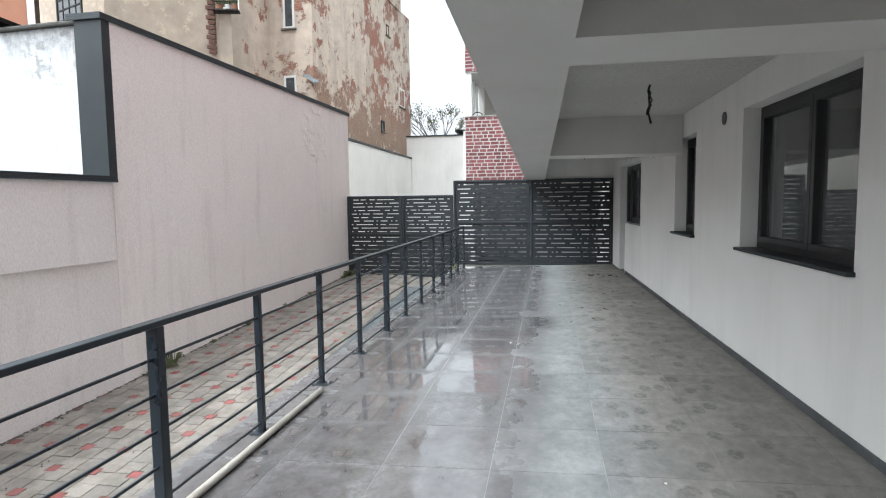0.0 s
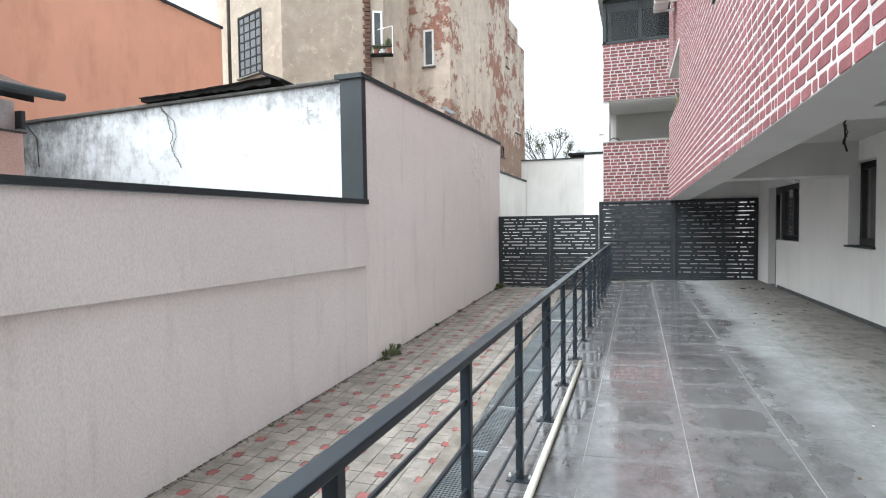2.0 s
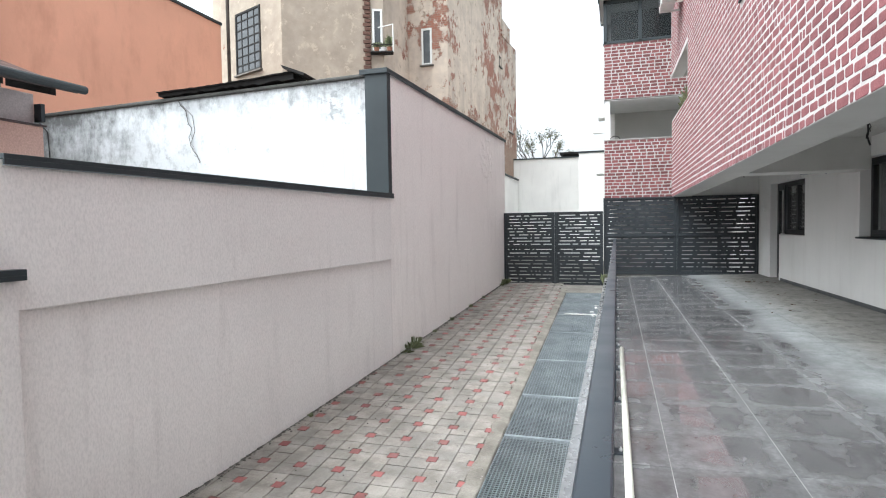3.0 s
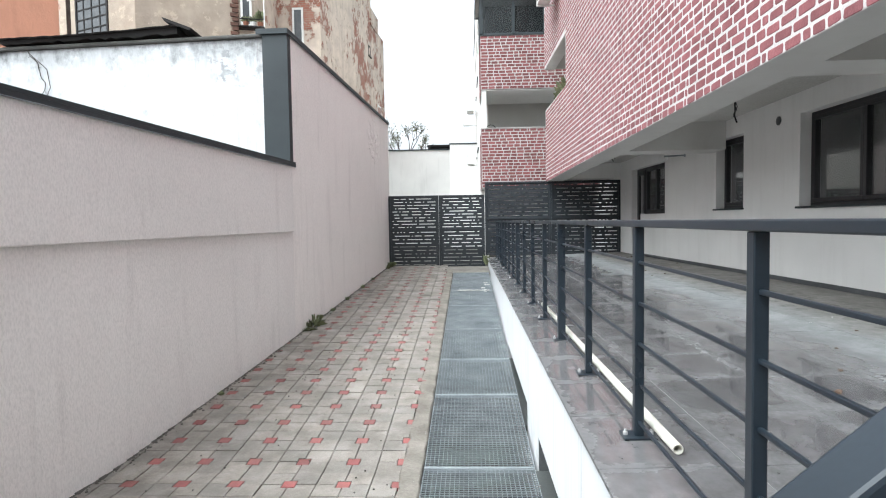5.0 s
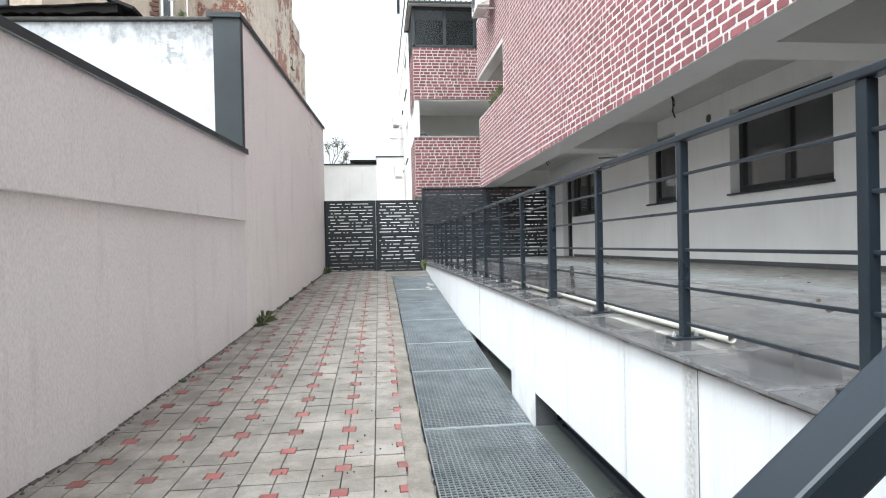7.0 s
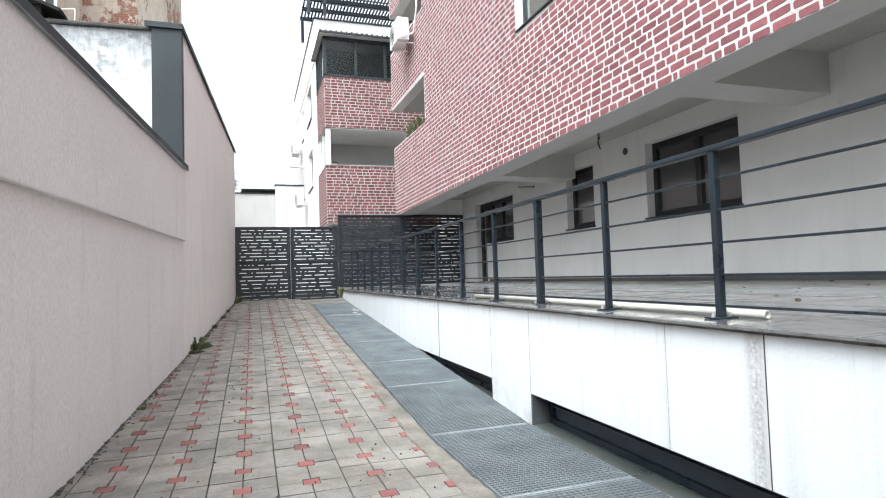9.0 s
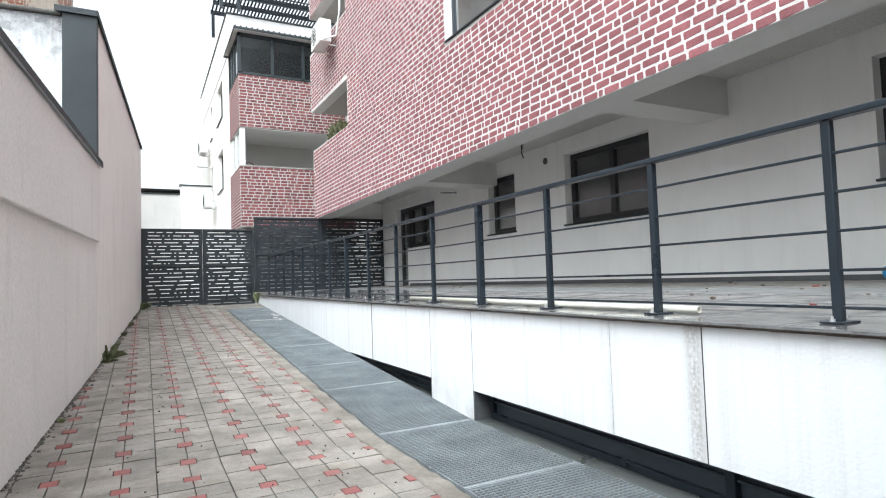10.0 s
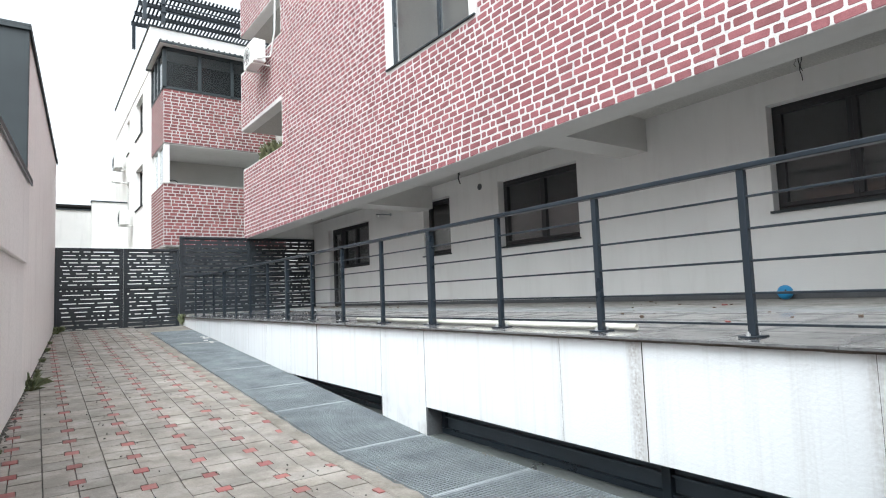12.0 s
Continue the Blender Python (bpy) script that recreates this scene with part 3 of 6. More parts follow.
well.box(-2.17, -4.0, -1.7, -2.10, 2.075, -1.28).box(-2.17, 2.91, -1.7, -2.10, 5.95, -1.25)
well.box(-2.232, -4.0, -1.30, -2.207, 12.0, -1.20)
structure("light_well_upstand", well, concrete, "grey concrete upstand below the basement windows", "wall")


def basement_window(y0, y1, zs, mull, label):
    w = thing("basement_window", label, "window", "basement windows", (-2.0, y0, zs))
    inv = w.matrix_world.inverted()
    f = Shape()
    f.box(-2.05, y0, -0.775, -1.99, y1, -0.732).box(-2.05, y0, zs + 0.001, -1.99, y1, zs + 0.05)
    for a in (y0, y1 - 0.05):
        f.box(-2.05, a, zs + 0.05, -1.99, a + 0.05, -0.775)
    part("frame", f, dark_metal, w, bevel=0.004).matrix_parent_inverse = inv
    for z in (-0.825, -0.905):
        if z > zs + 0.08:
            part("slat", Shape().box(-2.045, y0 + 0.05, z - 0.016, -1.995, y1 - 0.05, z), panel_paint, w, bevel=0.004).matrix_parent_inverse = inv
    for y in mull:
        part("mullion", Shape().box(-2.062, y, zs + 0.001, -1.99, y + 0.06, -0.733), dark_metal, w, bevel=0.004).matrix_parent_inverse = inv
    part("panel", Shape().box(-2.015, y0 + 0.05, zs, -1.975, y1 - 0.05, -0.74), panel_paint, w).matrix_parent_inverse = inv
    part("sill", Shape().box(-2.232, y0 - 0.004, zs - 0.05, -1.97, y1 + 0.004, zs), sill_sheet, w, "wet grey sheet sill", 0.003).matrix_parent_inverse = inv


sill_sheet = surface("wet_grey_sheet", (0.06, 0.066, 0.064), (0.085, 0.09, 0.086), 2.5, 50, (0.25, 0.5), bump=0.1)
basement_window(-3.9, 2.058, -0.985, (-0.30,), "long anthracite basement window with horizontal rails")
basement_window(2.92, 5.96, -0.94, (), "anthracite basement window under the terrace wall")
reveal = Shape().box(-2.203, 2.060, -1.25, -1.96, 2.078, -0.732).box(-2.203, 2.902, -1.25, -1.96, 2.915, -0.732)
structure("window_reveal", reveal, skirting, "grey rendered reveal of the basement windows", "wall")

# ---- gratings over the light well ----
def grating(y0, y1):
    t = thing("steel_grating", "galvanised steel bar grating panel over the light well", "grating", "light well gratings", (-2.66, (y0 + y1) / 2, ground_z((y0 + y1) / 2)))
    inv = t.matrix_world.inverted()
    gz = lambda x, y: ground_z(y)
    fr = Shape()
    fr.box(-3.09, y0, -0.03, -2.235, y0 + 0.022, 0.0008, g=gz).box(-3.09, y1 - 0.010, -0.03, -2.235, y1, 0.0008, g=gz)
    fr.box(-3.09, y0 + 0.022, -0.03, -3.085, y1 - 0.022, 0.0, g=gz).box(-2.24, y0 + 0.022, -0.03, -2.235, y1 - 0.022, 0.0, g=gz)
    part("frame", fr, galvanised, t).matrix_parent_inverse = inv
    b = Shape()
    n = 25
    for i in range(1, n):
        x = -3.087 + 0.85 * i / n
        b.box(x - 0.0014, y0 + 0.02, -0.022, x + 0.0014, y1 - 0.02, -0.001, g=gz)
    k = int((y1 - y0) / 0.033)
    for j in range(1, k):
        y = y0 + (y1 - y0) * j / k
        b.box(-3.086, y - 0.0021, -0.006, -2.238, y + 0.0021, 0.0005, g=gz)
    o = part("bar_grid", b, galvanised, t)
    o.matrix_parent_inverse = inv
    tagged(o, kind="stuff")


edges = [-3.4, -2.03, -0.68, 0.69, 2.06, 3.58, 4.76, 6.2, 7.8, 9.16, 11.42]
for a, b in zip(edges, edges[1:]):
    grating(a + 0.004, b - 0.004)

# ---- steps down from the terrace ----
st = Shape()
for i in range(6):
    st.box(-2.2 - 0.25 * (i + 1), -3.2, -1.2, -2.2 - 0.25 * i, -1.66, -0.163 * (i + 1) + 0.005)
structure("steps", st, concrete, "plain concrete steps from the terrace down to the paving", "stairs", 0.006)

# ---- pink boundary wall ----
wall = Shape().box(-0.33, 5.86, -1.3, 0, 12.80, 3.655, pink_x, tall_top)
structure("wall_west", wall, pink_tall, "tall pale pink scratched-render boundary wall", "wall")
low = Shape().box(-0.34, -4.2, -1.3, 0, 5.855, 1.79, pink_x)
structure("wall_west_low", low, pink_plaster, "lower pale pink render boundary wall", "wall")
ledge = Shape().box(0.001, -1.5, 0.829, 0.045, 5.80, 1.79, pink_x)
structure("wall_ledge", ledge, pink_plaster, "thicker upper band of the pink render wall", "wall", 0.01)
stub = Shape().box(0.001, -1.6, -1.2, 0.10, 0.43, 1.06, pink_x)
structure("wall_stub", stub, pink_plaster, "short pink render buttress with a dark metal cap", "wall", 0.01)
cap = Shape().box(-0.03, -1.65, 1.062, 0.14, 0.46, 1.10, pink_x).box(0.125, -1.65, 1.03, 0.14, 0.46, 1.062, pink_x)
structure("stub_capping", cap, flashing, "anthracite sheet-metal capping on the buttress", "flashing", 0.003)
cap = Shape().box(-0.38, 0.40, 1.792, 0.073, 5.856, 1.824, pink_x)
cap.box(0.060, 0.40, 1.755, 0.075, 5.856, 1.792, pink_x)
drip = Shape().box(0.058, 0.40, 1.7485, 0.0765, 5.857, 1.7545, pink_x)
structure("capping_drip_edge", drip, galvanised, "pale folded drip edge under the low wall capping", "flashing")
structure("low_wall_capping", cap, flashing, "anthracite sheet-metal capping along the low wall", "flashing", 0.003)
cap = Shape().box(-0.42, 5.77, 3.657, 0.035, 12.83, 3.69, pink_x, tall_top).box(0.022, 5.77, 3.615, 0.035, 12.83, 3.657, pink_x, tall_top).box(-0.42, 5.77, 3.615, 0.022, 5.785, 3.657, pink_x, tall_top)
structure("tall_wall_capping", cap, flashing, "anthracite sheet-metal capping along the tall wall", "flashing", 0.003)
clad = Shape().box(-0.345, 5.80, 1.826, 0.016, 5.858, 3.655, pink_x).box(0.0, 5.858, 1.826, 0.016, 5.92, 3.65, pink_x)
structure("pier_cladding", clad, flashing, "anthracite sheet-metal cladding on the end of the tall wall", "flashing", 0.004)

# ---- building over the terrace ----
def facade_piece(y0, y1, z0, z1, thick=0.25):
    """A piece of the front wall; z0 None means down to the sloping soffit."""
    s = Shape()
    a, b = (soffit_z(y0), soffit_z(y1)) if z0 is None else (z0, z0)
    p = [(brick_x(y0), y0, a), (brick_x(y0) + thick, y0, a), (brick_x(y1) + thick, y1, b), (brick_x(y1), y1, b),
         (brick_x(y0), y0, z1), (brick_x(y0) + thick, y0, z1), (brick_x(y1) + thick, y1, z1), (brick_x(y1), y1, z1)]
    return s.hexa(p)


FACADE = [(-4.2, 3.15, None, 9.6), (3.15, 5.40, None, 3.90), (3.15, 5.40, 5.35, 9.6), (5.40, 10.02, None, 9.6),
          (10.02, 12.82, None, 3.77), (10.02, 12.95, 4.85, 6.42), (10.02, 12.95, 7.45, 9.6)]
fw = Shape()
for y0, y1, z0, z1 in FACADE:
    q = facade_piece(y0, y1, z0, z1)
    k = len(fw.v)
    fw.v += q.v
    fw.f += [tuple(i + k for i in f) for f in q.f]
brick_wall = structure("wall_brick", fw, mortar, "red brick facade with wide white mortar joints over the terrace", "wall")

beam = Shape()
beam.hexa([(brick_x(-4.2) + 0.004, -4.2, soffit_z(-4.2) - 0.004), (brick_x(-4.2) + 0.42, -4.2, soffit_z(-4.2) - 0.004), (brick_x(12.8) + 0.42, 12.8, soffit_z(12.8) - 0.004), (brick_x(12.8) + 0.004, 12.8, soffit_z(12.8) - 0.004),
           (brick_x(-4.2) + 0.004, -4.2, soffit_z(-4.2) + 0.004), (brick_x(-4.2) + 0.42, -4.2, soffit_z(-4.2) + 0.004), (brick_x(12.8) + 0.42, 12.8, soffit_z(12.8) + 0.004), (brick_x(12.8) + 0.004, 12.8, soffit_z(12.8) + 0.004)])
beam.hexa([(brick_x(-4.2) + 0.253, -4.2, soffit_z(-4.2) + 0.005), (brick_x(-4.2) + 0.42, -4.2, soffit_z(-4.2) + 0.005), (brick_x(12.8) + 0.42, 12.8, soffit_z(12.8) + 0.005), (brick_x(12.8) + 0.253, 12.8, soffit_z(12.8) + 0.005),
           (brick_x(-4.2) + 0.253, -4.2, 2.9), (brick_x(-4.2) + 0.42, -4.2, 2.9), (brick_x(12.8) + 0.42, 12.8, 2.9), (brick_x(12.8) + 0.253, 12.8, 2.9)])
structure("edge_beam", beam, shaded_beam_plaster, "white plastered edge beam under the brick facade", "beam")
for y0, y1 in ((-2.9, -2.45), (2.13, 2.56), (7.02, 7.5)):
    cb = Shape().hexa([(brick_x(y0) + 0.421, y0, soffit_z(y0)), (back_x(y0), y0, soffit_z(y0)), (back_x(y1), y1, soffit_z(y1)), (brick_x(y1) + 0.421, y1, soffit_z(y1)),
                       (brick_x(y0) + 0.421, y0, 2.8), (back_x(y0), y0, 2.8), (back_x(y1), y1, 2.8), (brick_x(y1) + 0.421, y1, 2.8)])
    structure("cross_beam", cb, shaded_beam_plaster, "white plastered cross beam under the terrace ceiling", "beam")
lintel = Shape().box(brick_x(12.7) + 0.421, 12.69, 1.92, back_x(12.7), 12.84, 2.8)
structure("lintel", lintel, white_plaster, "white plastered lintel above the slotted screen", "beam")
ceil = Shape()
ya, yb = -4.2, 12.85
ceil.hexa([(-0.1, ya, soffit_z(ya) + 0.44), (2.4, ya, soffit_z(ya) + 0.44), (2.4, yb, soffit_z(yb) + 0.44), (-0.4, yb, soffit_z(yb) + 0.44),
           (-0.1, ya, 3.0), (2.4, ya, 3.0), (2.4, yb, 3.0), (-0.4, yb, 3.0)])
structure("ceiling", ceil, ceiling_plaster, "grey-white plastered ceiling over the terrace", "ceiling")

# openings in the back wall: y0, y1, sill, head
OPEN = [(-0.95, 0.615, 1.065, 2.27), (3.335, 5.085, 1.06, 2.222), (6.465, 7.35, 1.075, 2.19), (9.605, 11.12, 1.04, 2.11), (11.12, 11.76, 0.085, 2.11)]
bw = Shape()
edge_y = -4.2
for y0, y1, z0, z1 in OPEN:
    if y0 > edge_y:
        bw.box(0, edge_y, -0.2, 0.26, y0, 3.0, back_x)
    bw.box(0, y0, z1, 0.26, y1, 3.0, back_x)
    if z0 > 0.2:
        bw.box(0, y0, -0.2, 0.26, y1, z0, back_x)
    edge_y = y1
bw.box(0, edge_y, -0.2, 0.26, 17.0, 3.0, back_x)
structure("wall_east", bw, white_plaster, "white plastered back wall of the terrace, scuffed near the floor", "wall")
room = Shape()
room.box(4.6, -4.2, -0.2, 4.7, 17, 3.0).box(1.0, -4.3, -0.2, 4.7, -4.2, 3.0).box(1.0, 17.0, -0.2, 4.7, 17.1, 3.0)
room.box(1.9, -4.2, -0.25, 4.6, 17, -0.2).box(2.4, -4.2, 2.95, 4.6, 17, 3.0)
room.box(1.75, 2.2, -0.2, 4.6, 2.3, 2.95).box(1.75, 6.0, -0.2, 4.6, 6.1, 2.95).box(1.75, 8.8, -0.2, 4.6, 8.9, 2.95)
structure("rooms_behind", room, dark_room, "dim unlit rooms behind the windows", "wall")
base = Shape()
for a, b in ((-4.2, 3.0), (3.0, 7.4), (7.4, 11.0)):
    base.box(-0.012, a, 0.0, -0.001, b, 0.058, back_x, lambda x, y: floor_z(x))
structure("baseboard", base, skirting, "grey tile skirting along the white wall", "baseboard", 0.003)


def window(name, y0, y1, z0, z1, split, label, sill_out=True):
    """A dark-framed casement set 15 cm into the back wall; split lists the mullions."""
    w = thing(name, label, "window", "", (back_x(y0), (y0 + y1) / 2, z0), "structure")
    inv = w.matrix_world.inverted()
    d0, d1 = 0.135, 0.205
    f = Shape()
    f.box(d0, y0, z0, d1, y1, z0 + 0.05, back_x).box(d0, y0, z1 - 0.05, d1, y1, z1, back_x)
    f.box(d0, y0, z0 + 0.05, d1, y0 + 0.05, z1 - 0.05, back_x).box(d0, y1 - 0.05, z0 + 0.05, d1, y1, z1 - 0.05, back_x)
    part("window_frame", f, frame_plastic, w, bevel=0.006).matrix_parent_inverse = inv
    cuts = [y0 + 0.05] + split + [y1 - 0.05]
    for i, (a, b) in enumerate(zip(cuts, cuts[1:])):
        s = Shape()
        e = 0.05
        s.box(d0 - 0.012, a, z0 + 0.05, d1 - 0.01, b, z0 + 0.05 + e, back_x).box(d0 - 0.012, a, z1 - 0.05 - e, d1 - 0.01, b, z1 - 0.05, back_x)
        s.box(d0 - 0.012, a, z0 + 0.05 + e, d1 - 0.01, a + e, z1 - 0.05 - e, back_x).box(d0 - 0.012, b - e, z0 + 0.05 + e, d1 - 0.01, b, z1 - 0.05 - e, back_x)
        sash = part("sash", s, frame_plastic, w, bevel=0.005)
        sash.matrix_parent_inverse = inv
        g_ = part("pane", Shape().box(d0 + 0.03, a + e, z0 + 0.05 + e, d0 + 0.036, b - e, z1 - 0.05 - e, back_x), glass, w)
        g_.matrix_parent_inverse = inv
        g_.visible_shadow = False
    if sill_out:
        part("window_sill", Shape().box(-0.045, y0 - 0.02, z0 - 0.022, d0 - 0.002, y1 + 0.02, z0 + 0.004, back_x), flashing, w, "dark stone sill", 0.004).matrix_parent_inverse = inv
    return w


window("window_1", *OPEN[0], [-0.16], "wide dark-framed casement window with a dark stone sill")
window("window_2", *OPEN[1], [4.16], "dark-framed two-sash window with a dark stone sill")
window("window_3", *OPEN[2], [], "narrow dark-framed window with a dark stone sill")
window("window_4", *OPEN[3], [10.45], "dark-framed window beside the terrace door", False)
door = thing("door_1", "dark-framed glazed terrace door standing beside the window", "door", "", (back_x(11.44), 11.44, 0.085), "structure")
dinv = door.matrix_world.inverted()
y0, y1, z0, z1 = OPEN[4]
f = Shape().box(0.135, y0, z0, 0.205, y0 + 0.06, z1, back_x).box(0.135, y1 - 0.06, z0, 0.205, y1, z1, back_x).box(0.135, y0 + 0.06, z1 - 0.06, 0.205, y1 - 0.06, z1, back_x)
part("door_frame", f, frame_plastic, door, bevel=0.005).matrix_parent_inverse = dinv
f = Shape().box(0.12, y0 + 0.06, z0 + 0.01, 0.19, y0 + 0.15, z1 - 0.06, back_x).box(0.12, y1 - 0.15, z0 + 0.01, 0.19, y1 - 0.06, z1 - 0.06, back_x)
f.box(0.12, y0 + 0.15, z0 + 0.01, 0.19, y1 - 0.15, z0 + 0.11, back_x).box(0.12, y0 + 0.15, z1 - 0.15, 0.19, y1 - 0.15, z1 - 0.06, back_x)
leaf = part("door_leaf", f, frame_plastic, door, bevel=0.005)
leaf.matrix_parent_inverse = dinv
gp = part("pane", Shape().box(0.15, y0 + 0.15, z0 + 0.11, 0.156, y1 - 0.15, z1 - 0.15, back_x), glass, door)
gp.matrix_parent_inverse = dinv
gp.visible_shadow = False
hd = Shape().rod((back_x(11.15) + 0.12, 11.165, 1.05), (back_x(11.15) + 0.07, 11.165, 1.05), 0.008).rod((back_x(11.15) + 0.07, 11.165, 1.05), (back_x(11.15) + 0.07, 11.28, 1.05), 0.009)
part("door_handle", hd, bolt_steel, door, "metal lever handle").matrix_parent_inverse = dinv

# upper window in the brick front
w = thing("window_5", "upper dark-framed window with white reveals and a stone sill", "window", "", (brick_x(4.2), 4.27, 3.9), "structure")
winv = w.matrix_world.inverted()
y0, y1, z0, z1 = 3.15, 5.40, 3.90, 5.35
rv = Shape().box(-0.006, y1 - 0.13, z0, 0.12, y1 - 0.001, z1, brick_x).box(-0.006, y0 + 0.001, z0, 0.12, y0 + 0.13, z1, brick_x).box(-0.006, y0 + 0.13, z1 - 0.13, 0.12, y1 - 0.13, z1 - 0.001, brick_x)
part("reveal", rv, white_plaster, w, "white plastered reveal").matrix_parent_inverse = winv
part("window_sill", Shape().box(-0.03, y0, z0 + 0.001, 0.12, y1, z0 + 0.026, brick_x), flashing, w, "dark stone sill", 0.003).matrix_parent_inverse = winv
f = Shape()
ya, yb, za, zb = y0 + 0.13, y1 - 0.13, z0 + 0.026, z1 - 0.13
f.box(0.05, ya, za, 0.11, yb, za + 0.06, brick_x).box(0.05, ya, zb - 0.06, 0.11, yb, zb, brick_x)
for y in (ya, ya + (yb - ya) * 0.36, yb - 0.06):
    f.box(0.05, y, za + 0.06, 0.11, y + 0.06, zb - 0.06, brick_x)
part("window_frame", f, dark_metal, w, bevel=0.005).matrix_parent_inverse = winv
pn = part("pane", Shape().box(0.075, ya, za, 0.081, yb, zb, brick_x), glass, w)
pn.matrix_parent_inverse = winv
pn.visible_shadow = False
upper = Shape().box(1.2, -4.2, 3.0, 1.3, 9.9, 9.6).box(-0.1, 9.8, 3.0, 1.3, 9.9, 9.6, None).box(-0.6, -4.2, 9.6, 3.0, 12.9, 9.8)
upper.box(0.9, 9.9, 3.0, 1.0, 14.9, 9.6)
structure("upper_rooms", upper, ceiling_plaster, "plain inner walls and roof of the brick building", "wall")
decks = Shape()
for z in (2.9, 4.85, 7.45):
    decks.box(0.26, 10.03, z, 1.2, 12.90, z + 0.14, brick_x)
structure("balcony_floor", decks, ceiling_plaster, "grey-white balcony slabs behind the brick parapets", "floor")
soff = Shape().box(0.02, 10.03, 4.835, 0.26, 12.93, 4.849, brick_x).box(0.02, 10.03, 7.435, 0.26, 12.93, 7.449, brick_x)
structure("balcony_soffit", soff, white_plaster, "white soffit under the upper brick parapets", "ceiling")

# ---- slotted gates ----
def slotted_panel(x0, x1, z0, z1, seed, rows):
    """A sheet with rows of cut-out slots; returns it as strips and bridges."""
    rnd = random.Random(seed)
    s = Shape()
    pitch = (z1 - z0) / rows
    h = 0.0185
    t0, t1 = 12.655, 12.660
    z = z0
    for r in range(rows):
        zc = z0 + pitch * (r + 0.5)
        s.box(x0, t0, z, x1, t1, zc - h / 2)
        x = x0
        first = True
        while x < x1 - 0.03:
            bridge = rnd.choice((0.05, 0.06, 0.08, 0.11)) if not first else rnd.uniform(0.03, 0.12)
            slot = rnd.choice((0.035, 0.04, 0.13, 0.17, 0.24, 0.30, 0.40))
            e = min(x + bridge, x1)
            if x1 - e < 0.08:
                e = x1
            s.box(x, t0, zc - h / 2, e, t1, zc + h / 2)
            x = min(e + slot, x1 - 0.035) if e < x1 else x1
            first = False
        if x < x1:
            s.box(x, t0, zc - h / 2, x1, t1, zc + h / 2)
        z = zc + h / 2
    s.box(x0, t0, z, x1, t1, z1)
    return s


def gate(xs, z0, zm, z1, seed, rows, label):
    t = thing("slotted_gate", label, "gate", "", ((xs[0] + xs[-1]) / 2, 12.66, z0))
    inv = t.matrix_world.inverted()
    w = 0.045
    for k, (a, b) in enumerate(zip(xs, xs[1:])):
        fr = Shape()
        for x in (a + 0.003, b - w - 0.003):
            fr.box(x, 12.63, z0, x + w, 12.675, z1)
        for z in (z0, zm - w / 2, z1 - w):
            fr.box(a + 0.003 + w, 12.63, z, b - w - 0.003, 12.675, z + w)
        part("gate_frame", fr, gate_paint, t, bevel=0.004).matrix_parent_inverse = inv
        for j, (za, zb) in enumerate(((z0 + w, zm - w / 2), (zm + w / 2, z1 - w))):
            part("slotted_panel", slotted_panel(a + 0.003 + w, b - w - 0.003, za, zb, seed + 10 * k + j, rows), gate_paint, t).matrix_parent_inverse = inv


gate([-4.795, -3.48, -2.284], -0.27, 0.74, 1.625, 3, 10, "low anthracite metal gate with rows of cut slots")
gate([-2.28, -0.57, 1.20], 0.05, 1.0, 1.945, 50, 9, "tall anthracite metal screen with rows of cut slots")

# ---- railing ----
POSTS = [(-1.83, 1), (-0.82, 0), (0.19, 0), (1.215, 0), (2.225, 1), (3.19, 0), (4.19, 0), (5.17, 0), (6.13, 1), (7.02, 0), (7.95, 0), (8.86, 0), (9.70, 1), (10.55, 0), (11.43, 0), (12.25, 0)]
rail = thing("railing", "anthracite steel railing with five thin bars along the terrace edge", "railing", "", (-2.0, 5, 0))
rinv = rail.matrix_world.inverted()
for y, thick in POSTS:
    h = 0.029 if thick else 0.020
    p = part("post", Shape().box(-2.0 - h, y - h, 0.008, -2.0 + h, y + h, 0.907), dark_metal, rail, bevel=0.004)
    p.matrix_parent_inverse = rinv
    b = part("base_plate", Shape().box(-2.07, y - 0.05, 0.0, -1.93, y + 0.05, 0.0085), dark_metal, rail, bevel=0.002)
    b.matrix_parent_inverse = rinv
    for dx, dy in ((-0.055, 0.0), (0.055, 0.0)):
        q = Shape().rod((-2.0 + dx, y + dy, 0.0085), (-2.0 + dx, y + dy, 0.022), 0.011, 6).rod((-2.0 + dx, y + dy, 0.022), (-2.0 + dx, y + dy, 0.032), 0.005, 6)
        part("bolt", q, bolt_steel, rail, "bright steel bolt").matrix_parent_inverse = rinv
part("top_rail", Shape().box(-2.03, -1.86, 0.908, -1.97, 12.29, 0.938), dark_metal, rail, bevel=0.005).matrix_parent_inverse = rinv
for z in (0.757, 0.583, 0.409, 0.234, 0.068):
    part("rail_bar", Shape().box(-2.007, -1.80, z - 0.0068, -1.993, 12.27, z + 0.0068), dark_metal, rail, bevel=0.003).matrix_parent_inverse = rinv
hand = thing("stair_railing", "sloping anthracite steel handrail beside the steps", "railing", "", (-2.9, -1.6, -0.5))
hinv = hand.matrix_world.inverted()


def slope_z(x):
    return 0.69 + 0.846 * (x + 2.462)


part("top_rail", Shape().bar((-2.035, -1.83, 0.923), (-2.19, -1.83, 0.923), 0.055, 0.03), dark_metal, hand, bevel=0.004).matrix_parent_inverse = hinv
